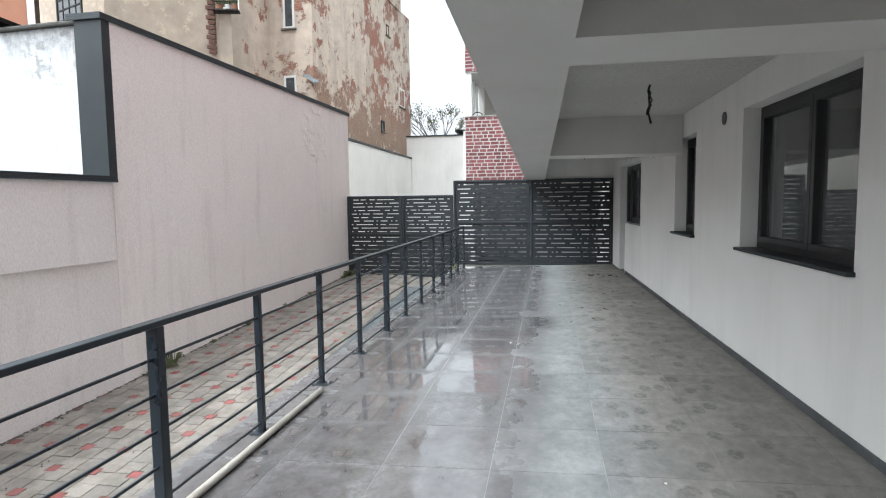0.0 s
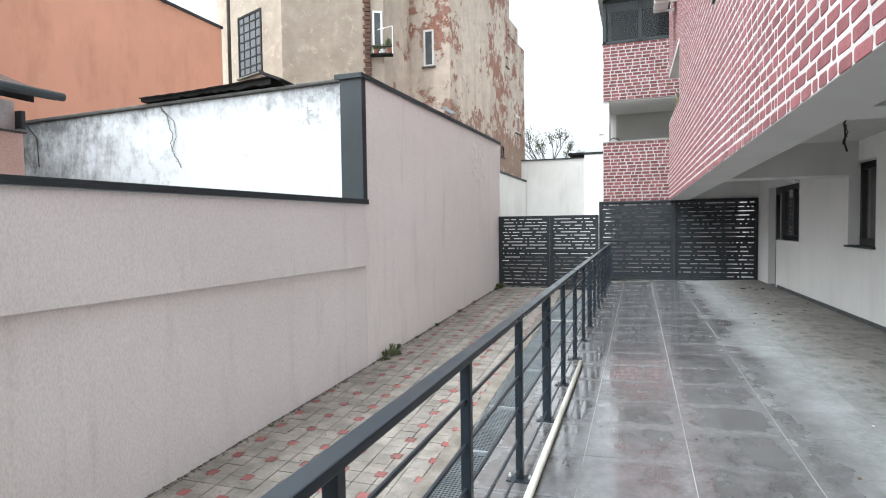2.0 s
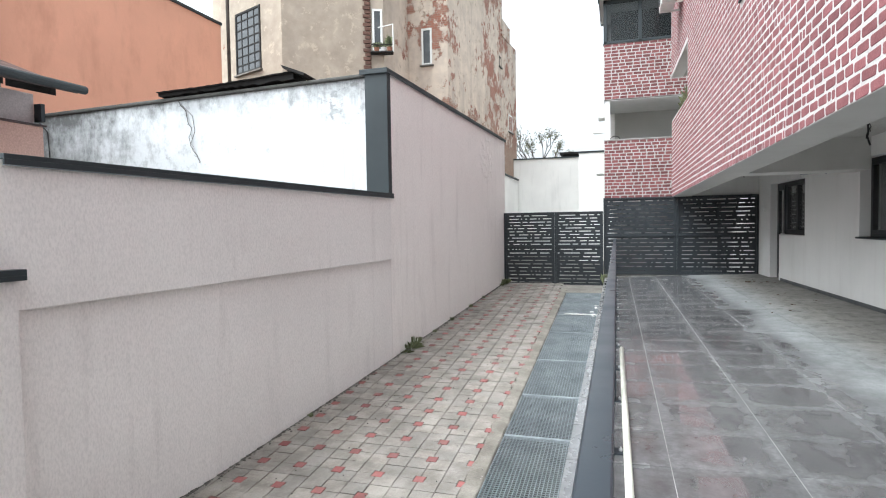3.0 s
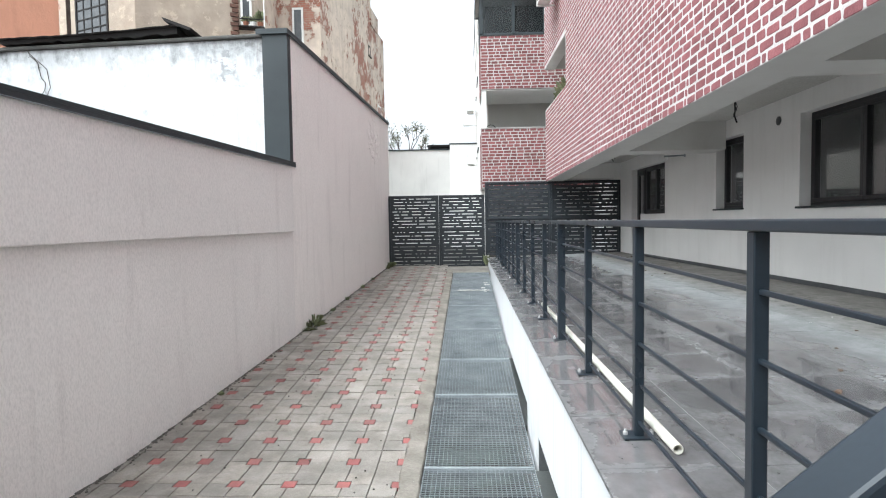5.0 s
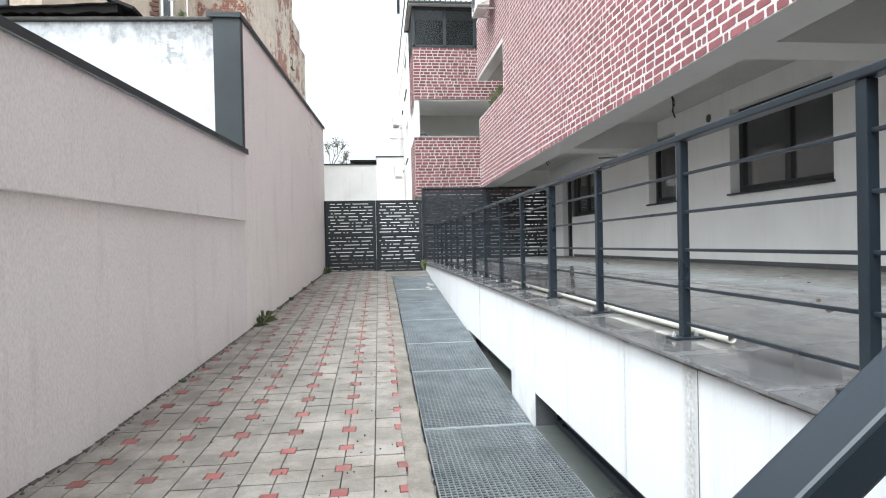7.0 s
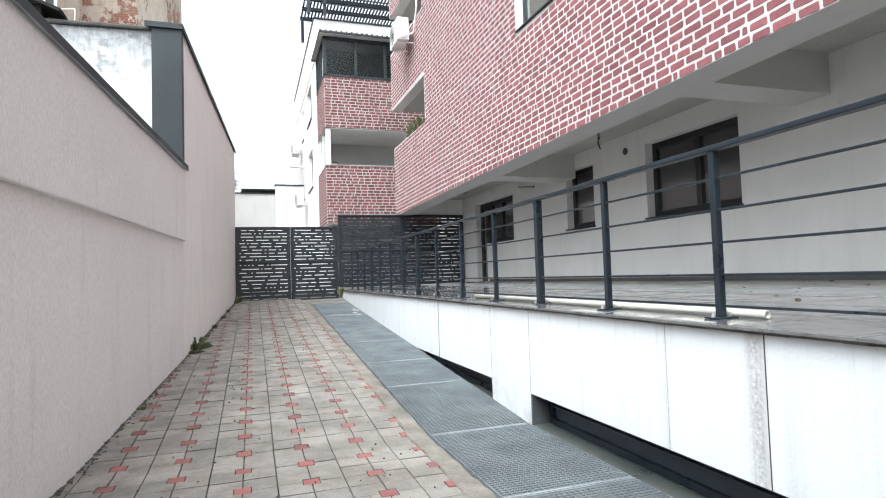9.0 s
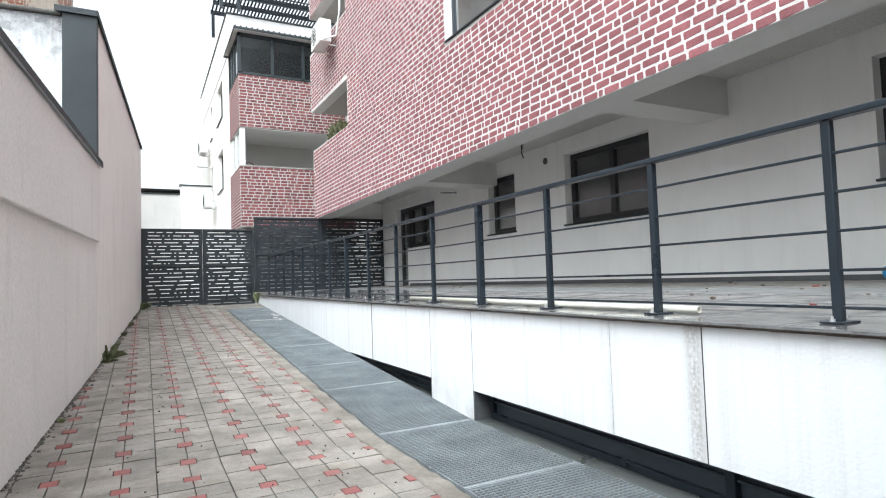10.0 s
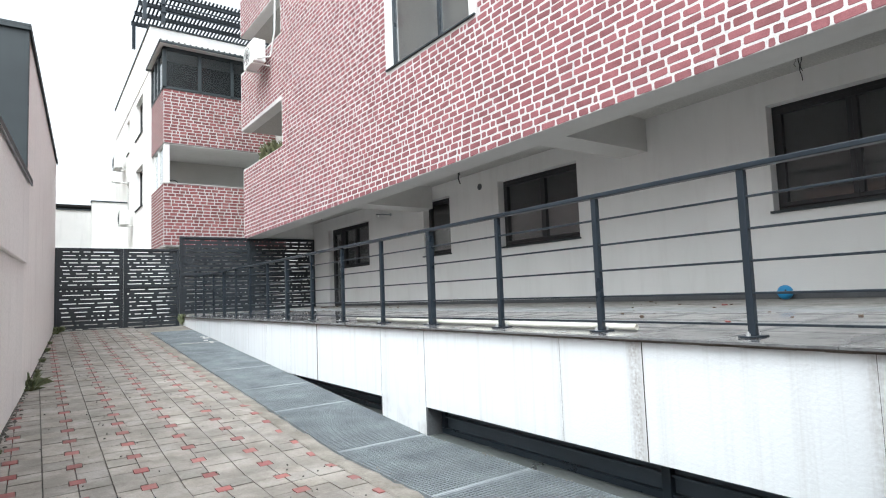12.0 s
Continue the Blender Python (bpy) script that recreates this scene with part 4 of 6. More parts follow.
part("top_rail", Shape().bar((-2.20, -1.83, slope_z(-2.20)), (-3.17, -1.83, slope_z(-3.17)), 0.06, 0.045), dark_metal, hand, bevel=0.005).matrix_parent_inverse = hinv
x = -3.10
i = int((-2.2 - x) / 0.25)
part("post", Shape().box(x - 0.02, -1.85, -0.163 * (i + 1) + 0.003, x + 0.02, -1.81, slope_z(x) - 0.02), dark_metal, hand, bevel=0.003).matrix_parent_inverse = hinv

# ---- balcony block beyond the gates ----
block = thing("apartment_building", "white apartment block with red brick balcony parapets and glazed top loggia", "building", "", (-1, 17, -0.2))
binv = block.matrix_world.inverted()


def bpart(name, shape, mat, label="", bevel=0.0, parent=None):
    o = part(name, shape, mat, parent or block, label, bevel)
    o.matrix_parent_inverse = binv
    return o


par = []
for z0, z1 in ((1.87, 3.60), (4.74, 6.28)):
    s = Shape().box(-2.28, 14.92, z0, 1.5, 15.07, z1).box(-2.28, 15.07, z0, -2.13, 16.97, z1)
    par.append(bpart("parapet", s, mortar_dull, "brick balcony parapet with white joints"))
    bpart("balcony_slab", Shape().box(-2.27, 14.93, z0 - 0.02, 1.5, 17.0, z0 + 0.10) if z0 < 2 else Shape().box(-2.12, 15.08, z0 - 0.02, 1.5, 17.0, z0 + 0.10), ceiling_plaster, "white balcony slab")
    bpart("soffit_edge", Shape().box(-2.26, 14.94, z0 - 0.035, 1.5, 16.96, z0 - 0.021), white_plaster)
    bpart("parapet_capping", Shape().box(-2.30, 14.90, z1 + 0.001, 1.5, 15.09, z1 + 0.02), flashing if z0 > 3 else mortar)
bpart("wall", Shape().box(-2.0, 16.98, 2.0, 3.0, 17.1, 8.4), ceiling_plaster, "grey-white rear wall of the balconies")
bpart("column", Shape().box(-2.26, 14.96, 3.62, -2.12, 15.10, 4.705), white_plastic, "white corner column")
bpart("loggia_post", Shape().box(-2.25, 15.9, 3.62, -2.15, 16.0, 4.705), white_plastic)
bpart("loggia_post", Shape().box(-2.25, 16.6, 3.62, -2.15, 16.7, 4.705), white_plastic)
bpart("side_glass", Shape().box(-2.215, 15.1, 3.62, -2.205, 16.9, 4.70), glass)
tg = Shape()
for x in (-2.29, -1.36, -0.45, 0.45, 1.4):
    tg.box(x, 14.93, 6.29, x + 0.09, 15.0, 7.50)
tg.box(-2.29, 14.93, 6.29, 1.5, 15.0, 6.36).box(-2.29, 14.93, 7.40, 1.5, 15.0, 7.50)
lf = bpart("loggia_frame", tg, flashing, "anthracite loggia window frame", 0.004)
sd = Shape()
for y in (15.0, 15.75, 16.3, 16.87):
    sd.box(-2.29, y, 6.29, -2.22, y + 0.08, 7.50)
sd.box(-2.29, 15.0, 6.29, -2.22, 16.95, 6.35).box(-2.29, 15.0, 7.42, -2.22, 16.95, 7.50)
bpart("loggia_frame", sd, flashing)
bpart("pane", Shape().box(-2.2, 14.96, 6.36, 1.4, 14.966, 7.40), dimmed_glass).visible_shadow = False
bpart("pane", Shape().box(-2.26, 15.08, 6.35, -2.254, 16.87, 7.42), dimmed_glass).visible_shadow = False
# added dark sheet in place of the loggia's unlit depth
bpart("loggia_back", Shape().box(-2.1, 16.0, 6.28, 1.5, 16.05, 7.5), loggia_dark, "dark sheet painted as the shaded loggia interior")
bpart("balcony_door", Shape().box(1.02, 16.94, 1.98, 1.5, 16.975, 4.70), frame_plastic, "dark balcony door", 0.004)
ro = Shape().box(-2.42, 14.72, 7.52, 1.6, 17.15, 7.58)
for i in range(26):
    ro.box(-2.40 + i * 0.155, 14.72, 7.581, -2.36 + i * 0.155, 17.14, 7.61)
bpart("roof", ro, flashing, "ribbed grey sheet roof over the loggia")
bpart("fascia", Shape().box(-2.40, 14.75, 7.50, 1.6, 16.9, 7.519), white_plaster)
bpart("upper_wall", Shape().box(-2.30, 17.15, 7.62, 3.0, 26.6, 9.0), far_white, "white rendered upper wall")
bpart("upper_capping", Shape().box(-2.33, 17.12, 9.001, 3.0, 26.65, 9.05), flashing)
for z0, z1 in ((-0.2, 3.55), (4.95, 6.05), (7.35, 7.619)):
    bpart("side_wall", Shape().box(-2.28, 17.0, z0, -2.0, 26.6, z1), far_white, "white rendered side wall")
for z0, z1 in ((3.55, 4.95), (6.05, 7.35)):
    for y0, y1 in ((17.0, 18.7), (20.3, 22.0), (22.7, 26.6)):
        bpart("side_wall", Shape().box(-2.28, y0, z0, -2.0, y1, z1), far_white, "white rendered side wall")
for z0, z1 in ((3.55, 4.95), (6.05, 7.35)):
    for y0, y1 in ((18.7, 20.3), (22.0, 22.7)):
        fr = Shape().box(-2.14, y0, z0, -2.08, y1, z0 + 0.07).box(-2.14, y0, z1 - 0.07, -2.08, y1, z1).box(-2.14, y0, z0 + 0.07, -2.08, y0 + 0.07, z1 - 0.07).box(-2.14, y1 - 0.07, z0 + 0.07, -2.08, y1, z1 - 0.07)
        wn_ = bpart("window", fr, frame_plastic)
        o = part("pane", Shape().box(-2.11, y0 + 0.07, z0 + 0.07, -2.104, y1 - 0.07, z1 - 0.07), glass, wn_)
        o.matrix_parent_inverse = (binv.inverted() @ binv).inverted()
        o2 = part("sill", Shape().box(-2.32, y0 - 0.03, z0 - 0.03, -2.14, y1 + 0.03, z0 - 0.001), flashing, wn_)
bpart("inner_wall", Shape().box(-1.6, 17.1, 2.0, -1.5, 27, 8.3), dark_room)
bpart("ground_floor_wall", Shape().box(-2.0, 16.9, -0.2, 0.95, 17.0, 1.84), far_white, "white wall of the covered passage")
bpart("passage_side", Shape().box(-2.2, 15.2, -0.2, -2.1, 16.9, 1.84), white_plaster)

block.location += Vector((-0.01, -0.2, 0.05))

per = thing("roof_pergola", "dark timber-slatted roof terrace pergola", "pergola", "", (-1, 16, 8.4))
pinv = per.matrix_world.inverted()
PZ = 9.35
for y in (15.35, 16.15, 16.95, 17.75):
    part("beam", Shape().box(-2.75, y, PZ - 0.12, 2.5, y + 0.09, PZ), dark_metal, per).matrix_parent_inverse = pinv
for x in (-2.72, -2.2):
    for y in (15.35, 17.75):
        part("post", Shape().box(x, y, 8.40, x + 0.1, y + 0.1, PZ - 0.12), dark_metal, per).matrix_parent_inverse = pinv
for i in range(44):
    x = -2.72 + i * 0.118
    part("slat", Shape().box(x, 15.2, PZ + 0.001, x + 0.05, 18.0, PZ + 0.04), dark_metal, per).matrix_parent_inverse = pinv
part("railing_bar", Shape().box(-2.3, 15.3, 8.75, 2.4, 15.33, 8.78).box(-2.3, 15.3, 9.0, 2.4, 15.33, 9.03), dark_metal, per).matrix_parent_inverse = pinv

per.location += Vector((0.15, 1.1, 0.60))


def air_conditioner(at, turn, label):
    t = thing("air_conditioner", label, "air conditioner", "outdoor units")
    b = part("casing", Shape().box(-0.40, -0.14, 0, 0.40, 0.14, 0.54), white_plastic, t, bevel=0.012)
    gr = Shape()
    for k in range(7):
        gr.rod((-0.12 + 0.20 * math.cos(k * math.pi / 3.5) * 0, -0.143, 0.27), (-0.12 + 0.20 * math.cos(k * 2 * math.pi / 7), -0.143, 0.27 + 0.20 * math.sin(k * 2 * math.pi / 7)), 0.006, 5)
    for r in (0.07, 0.14, 0.21):
        gr.path([(-0.12 + r * math.cos(a * math.pi / 8), -0.145, 0.27 + r * math.sin(a * math.pi / 8)) for a in range(17)], 0.005, 4)
    part("fan_grille", gr, skirting, t, "grey fan grille")
    part("side_panel", Shape().box(0.402, -0.08, 0.1, 0.42, 0.08, 0.4), white_plastic, t, bevel=0.005)
    for x in (-0.28, 0.25):
        part("bracket", Shape().box(x, -0.14, -0.03, x + 0.03, 0.40, -0.001), white_plastic, t)
    t.matrix_world = pose(*at, 0, 0, turn)
    return t


air_conditioner((-0.92, 11.0, 5.90), -90, "white air conditioner outdoor unit bracketed to the brick facade")
air_conditioner((-2.57, 21.0, 3.20), -90, "white air conditioner outdoor unit on the white side wall")
air_conditioner((-2.55, 23.1, 5.69), -90, "white air conditioner outdoor unit on the white side wall")
pp = Shape().path([(-1.0, 10.62, 5.95), (-0.72, 10.45, 6.0), (-0.70, 10.2, 6.5), (-0.69, 10.12, 7.9)], 0.022, 8)
put("air_conditioner_pipe", pp, white_plastic, None, "white pipe run from the outdoor unit up the brick wall", "pipe")

# ---- neighbouring walls and houses ----
nw = Shape()
nw.hexa([(-13.0, 5.9, -0.24), (-5.58, 5.9, -0.24), (-5.58, 6.2, -0.24), (-13.0, 6.2, -0.24), (-13.0, 5.9, 3.42), (-5.58, 5.9, 3.60), (-5.58, 6.2, 3.60), (-13.0, 6.2, 3.42)])
structure("neighbour_wall", nw, old_white, "white neighbour's wall with black run-down mould streaks", "wall")
cp = Shape().hexa([(-13.0, 5.86, 3.421), (-5.60, 5.86, 3.601), (-5.60, 6.24, 3.601), (-13.0, 6.24, 3.421), (-13.0, 5.86, 3.49), (-5.60, 5.86, 3.66), (-5.60, 6.24, 3.66), (-13.0, 6.24, 3.49)])
structure("neighbour_wall_top", cp, surface("mouldy_cement", (0.10, 0.098, 0.09), (0.06, 0.058, 0.055), 3, 30, (0.85, 0.95), bump=0.4, dist=0.02), "mouldy dark cement top of the white wall", "wall", 0.02)
rf = thing("shed_roof", "sagging dark sheet-metal shed roof behind the white wall", "roof", "", (-8, 6.3, 3.6))
rinv2 = rf.matrix_world.inverted()
rnd = random.Random(31)
low_, high_ = 0.0, 0.0
for i in range(5):
    sh = Shape()
    for k in range(6):
        x0 = -9.45 + i * 0.52 + k * 0.0867
        x1 = x0 + 0.0867 + (0.02 if k == 5 else 0.0)
        t0, t1 = (x0 + 9.45) / 2.6, (x1 + 9.45) / 2.6
        nl, nh = rnd.uniform(-0.022, 0.018), rnd.uniform(-0.005, 0.005)
        z0, z1 = 3.605 + 0.065 * t0, 3.605 + 0.065 * t1
        h0, h1 = 3.672 + 0.118 * t0 - 0.025 * math.sin(3.1 * t0), 3.672 + 0.118 * t1 - 0.025 * math.sin(3.1 * t1)
        sh.hexa([(x0, 5.84, z0 + low_), (x1, 5.84, z1 + nl), (x1, 8.2, 3.50), (x0, 8.2, 3.49), (x0, 5.83, h0 - 0.018), (x1, 5.83, h1 - 0.018), (x1, 8.2, 3.535), (x0, 8.2, 3.525)])
        sh.hexa([(x0, 5.79, h0 - 0.012 + high_), (x1, 5.79, h1 - 0.012 + nh), (x1, 8.2, 3.54), (x0, 8.2, 3.53), (x0, 5.785, h0 + high_), (x1, 5.785, h1 + nh), (x1, 8.2, 3.55), (x0, 8.2, 3.54)])
        low_, high_ = nl, nh
    part("roof_sheet", sh, roof_sheet, rf).matrix_parent_inverse = rinv2
curl = Shape().hexa([(-6.98, 5.78, 3.84), (-6.62, 5.78, 3.70), (-6.62, 6.3, 3.68), (-6.98, 6.3, 3.80), (-7.02, 5.78, 3.90), (-6.60, 5.78, 3.735), (-6.60, 6.3, 3.71), (-7.02, 6.3, 3.86)])
part("bent_sheet", curl, roof_sheet, rf, "bent roof sheet end").matrix_parent_inverse = rinv2
vine = Shape()
rnd = random.Random(5)
pts = [(-9.14, 5.885, 3.60), (-8.94, 5.88, 3.32), (-8.84, 5.88, 3.05), (-8.86, 5.88, 2.78), (-8.74, 5.88, 2.58), (-8.62, 5.88, 2.42)]
crooked = []
for a_, b_ in zip(pts, pts[1:]):
    for k in range(5):
        f_ = k / 5
        crooked.append((a_[0] + (b_[0] - a_[0]) * f_ + rnd.uniform(-0.018, 0.018), a_[1] - rnd.uniform(0, 0.02), a_[2] + (b_[2] - a_[2]) * f_))
for k in range(3, len(crooked), 3):
    c_ = Vector(crooked[k])
    vine.rod(c_, c_ + Vector((rnd.uniform(-0.07, 0.07), -0.01, rnd.uniform(-0.06, 0.05))), 0.003, 4)
vine.path(crooked, 0.006, 5).path([(-9.04, 5.88, 3.46), (-8.80, 5.88, 3.24), (-8.76, 5.88, 2.98), (-8.86, 5.88, 2.76)], 0.005, 5)
put("dry_vine", vine, bark, None, "dry bare vine stem hanging on the white wall", "vine")
cab = Shape().path([(-12.3, 5.88, 3.42), (-12.03, 5.88, 3.16), (-12.0, 5.88, 2.62)], 0.009, 5)
put("wall_cable", cab, black_rubber, None, "black cable running down the mouldy wall", "cable")

ow = Shape().box(-14.6, 5.5, -0.24, -14.12, 13.6, 7.85)
structure("orange_wall", ow, orange_plaster, "tall blank orange rendered firewall of the neighbour house", "wall")
oc = Shape().box(-14.65, 5.5, 7.851, -14.07, 13.62, 7.93)
structure("orange_wall_capping", oc, flashing, "grey sheet capping on the orange wall", "flashing")
structure("grey_party_wall", Shape().box(-15.2, 3.0, -0.24, -14.0, 6.5, 9.5), surface("grey_brick_party", (0.32, 0.31, 0.29), (0.26, 0.22, 0.19), 1, 9, (0.85, 0.95), bump=0.4), "grey weathered party wall beside the orange one", "wall")

hs = thing("small_house", "low pink neighbour house with a brown roof and grey gutter", "house", "", (-10.6, 2.5, -0.2))
hi = hs.matrix_world.inverted()


def hpart(name, shape, mat, label="", bevel=0.0):
    o = part(name, shape, mat, hs, label, bevel)
    o.matrix_parent_inverse = hi
    return o


hpart("wall", Shape().box(-13.5, -2.0, -0.2, -10.22, 4.35, 2.90), house_red, "salmon lower wall")
hpart("upper_wall", Shape().box(-13.5, -2.0, 2.93, -10.36, 4.33, 3.40), house_pink, "pale pink upper wall")
hpart("band", Shape().box(-13.5, -2.0, 2.901, -10.18, 4.38, 2.929), roof_tile)
eave = Shape().hexa([(-13.6, -2.0, 4.9), (-9.45, -2.0, 3.20), (-9.55, 4.38, 3.35), (-13.6, 4.38, 4.9), (-13.6, -2.0, 4.98), (-9.45, -2.0, 3.26), (-9.55, 4.38, 3.41), (-13.6, 4.38, 4.98)])
hpart("roof", eave, roof_tile, "brown metal roof")
for i in range(5):
    y = 4.1 - i * 0.75
    hpart("rafter", Shape().hexa([(-10.6, y, 3.5), (-9.75, y, 3.30), (-9.75, y + 0.1, 3.30), (-10.6, y + 0.1, 3.5), (-10.6, y, 3.68), (-9.75, y, 3.41), (-9.75, y + 0.1, 3.41), (-10.6, y + 0.1, 3.68)]), roof_sheet)
hpart("gutter", Shape().rod((-9.46, 4.42, 3.40), (-8.98, 1.5, 3.25), 0.062, 12), flashing, "grey round gutter")
hpart("vent_box", Shape().box(-10.36, 4.331, 2.98, -10.22, 4.40, 3.25), dark_metal, "small dark vent box", 0.006)

old = thing("old_tenement", "tall crumbling beige tenement with bare brick patches", "building", "", (-9, 20, -0.2))
oi = old.matrix_world.inverted()


def opart(name, shape, mat, label="", bevel=0.0):
    o = part(name, shape, mat, old, label, bevel)
    o.matrix_parent_inverse = oi
    return o


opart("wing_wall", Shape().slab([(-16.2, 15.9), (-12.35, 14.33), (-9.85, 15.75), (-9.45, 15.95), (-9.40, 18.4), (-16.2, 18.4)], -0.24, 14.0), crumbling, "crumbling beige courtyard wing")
opart("main_wall", Shape().slab([(-9.6, 18.25), (-7.87, 18.22), (-7.36, 26.0), (-7.36, 26.2), (-14, 26.2), (-14, 18.25)], -0.24, 13.5), crumbling, "crumbling main wall")
opart("rear_wall", Shape().slab([(-7.358, 26.0), (-7.15, 28.95), (-12, 28.95), (-12, 26.0)], -0.24, 10.7), crumbling)
opart("parapet_step", Shape().slab([(-7.30, 25.9), (-7.22, 27.6), (-8.5, 27.6), (-8.5, 25.9)], 10.6, 11.4), crumbling)
bare_brick = surface("old_bare_brick", (0.17, 0.085, 0.06), (0.12, 0.065, 0.05), 3, 30, (0.85, 0.95), bump=0.5, dist=0.02)
for i in range(48):
    z = 5.9 + i * 0.14
    q = Shape().slab([(-10.02, 15.53), (-9.82, 15.65), (-9.82, 15.72), (-10.02, 15.62)] if i % 2 else [(-9.97, 15.56), (-9.82, 15.65), (-9.82, 15.72), (-9.97, 15.64)], z, z + 0.10)
    opart("quoin", q, bare_brick)


def old_window(c, d, w, z0, z1, mat, bars=0, label=""):
    """A framed window on a facade: centre c in plan, direction d along the wall."""
    d = Vector((d[0], d[1], 0)).normalized()
    nrm = Vector((d.y, -d.x, 0))
    c = Vector((c[0], c[1], 0))
    s = Shape()

    def blk(u0, u1, za, zb, n0, n1, sh):
        p = [c + d * u + nrm * n + Vector((0, 0, z)) for z in (za, zb) for u, n in ((u0, n0), (u1, n0), (u1, n1), (u0, n1))]
        sh.hexa(p)

    blk(-w / 2, w / 2, z0, z0 + 0.07, -0.04, 0.03, s)
    blk(-w / 2, w / 2, z1 - 0.07, z1, -0.04, 0.03, s)
    blk(-w / 2, -w / 2 + 0.07, z0, z1, -0.04, 0.031, s)
    blk(w / 2 - 0.07, w / 2, z0, z1, -0.04, 0.031, s)
    nx, nz = (bars if isinstance(bars, tuple) else (bars, 0))
    o = opart("window", s, mat, label)
    for i in range(1, nx + 1):
        u = -w / 2 + w * i / (nx + 1)
        rod = Shape()
        blk(u - 0.02, u + 0.02, z0 + 0.07, z1 - 0.07, -0.03, 0.02, rod)
        part("glazing_bar", rod, mat, o)
    for i in range(1, nz + 1):
        z = z0 + (z1 - z0) * i / (nz + 1)
        rod = Shape()
        blk(-w / 2 + 0.07, w / 2 - 0.07, z - 0.02, z + 0.02, -0.03, 0.021, rod)
        part("glazing_bar", rod, mat, o)
    gl = Shape()
    blk(-w / 2 + 0.03, w / 2 - 0.03, z0 + 0.03, z1 - 0.03, -0.02, 0.006, gl)
    pane = part("pane", gl, dusty_glass, o)
    sl = Shape()
    blk(-w / 2 - 0.06, w / 2 + 0.06, z0 - 0.05, z0 - 0.001, -0.03, 0.10, sl)
    part("sill", sl, concrete, o)


dusty_glass = surface("dusty_dark_glass", (0.05, 0.055, 0.06), (0.09, 0.095, 0.10), 3, 20, (0.08, 0.3), bump=0.0)
old_window((-14.12, 15.05), (3.85, -1.57), 1.5, 6.72, 8.85, roof_sheet, (3, 6), "tall grid window with dusty panes")
old_window((-9.63, 15.83), (0.4, 0.2), 0.34, 7.2, 8.6, white_plastic, 0, "narrow white window with a flower shelf")
old_window((-8.68, 18.235), (1, 0), 0.40, 7.28, 8.62, white_plastic, 0, "narrow tall window")
old_window((-8.70, 18.235), (1, 0), 0.45, 4.9, 5.75, white_plastic, 0)
old_window((-7.265, 27.6), (0.07, 1), 0.8, 6.1, 7.0, white_plastic, 1)
old_window((-7.40, 25.7), (0.07, 1), 0.4, 9.0, 9.5, roof_sheet, 0)
old_window((-7.44, 24.8), (0.07, 1), 0.4, 4.6, 5.1, roof_sheet, 0)
opart("drain_pipe", Shape().rod((-13.95, 13.75, 0), (-13.95, 13.75, 14), 0.055, 8), bark, "rusty drain pipe")
aw = Shape().hexa([(-8.02, 17.7, 5.62), (-7.75, 17.9, 5.40), (-7.75, 18.4, 5.52), (-8.02, 18.2, 5.74), (-8.02, 17.7, 5.65), (-7.75, 17.9, 5.43), (-7.75, 18.4, 5.55), (-8.02, 18.2, 5.77)])
opart("tin_awning", aw, galvanised, "bent tin awning")
fs = thing("flower_shelf", "iron window shelf with potted plants on the tenement", "shelf", "", (-9.3, 15.75, 7.0))
fi = fs.matrix_world.inverted()
sh = Shape()
for a, b in (((-9.75, 15.55, 7.02), (-9.05, 15.75, 7.02)), ((-9.62, 15.25, 7.02), (-8.92, 15.45, 7.02)), ((-9.75, 15.55, 7.02), (-9.62, 15.25, 7.02)), ((-9.05, 15.75, 7.02), (-8.92, 15.45, 7.02)), ((-9.62, 15.25, 7.25), (-8.92, 15.45, 7.25))):
    sh.rod(a, b, 0.016, 6)
part("iron_frame", sh, roof_sheet, fs).matrix_parent_inverse = fi
up = Shape().rod((-8.92, 15.45, 7.02), (-8.92, 15.45, 7.9), 0.018, 6).rod((-9.5, 15.6, 7.9), (-8.92, 15.45, 7.9), 0.018, 6)
part("guard_bar", up, white_plastic, fs, "white bent guard bar").matrix_parent_inverse = fi
part("board", Shape().slab([(-9.62, 15.27), (-8.93, 15.46), (-9.05, 15.72), (-9.73, 15.54)], 7.03, 7.06), roof_sheet, fs).matrix_parent_inverse = fi


def tuft(centre, r, h, count, seed, wide=0.02):
    s = Shape()
    rnd = random.Random(seed)
    c = Vector(centre)
    for _ in range(count):
        a, lean = rnd.uniform(0, 6.283), rnd.uniform(0.1, 1.0)
        d = Vector((math.cos(a), math.sin(a), 0))
        side_ = Vector((-d.y, d.x, 0)) * wide * rnd.uniform(0.5, 1.2)
        b = c + d * r * 0.3 * rnd.random()
        m = b + d * r * lean * 0.5 + Vector((0, 0, h * rnd.uniform(0.4, 0.8)))
        e = b + d * r * lean + Vector((0, 0, h * rnd.uniform(0.3, 1.0)))
        s.poly([b - side_ * 0.4, b + side_ * 0.4, m + side_, e, m - side_])
    return s


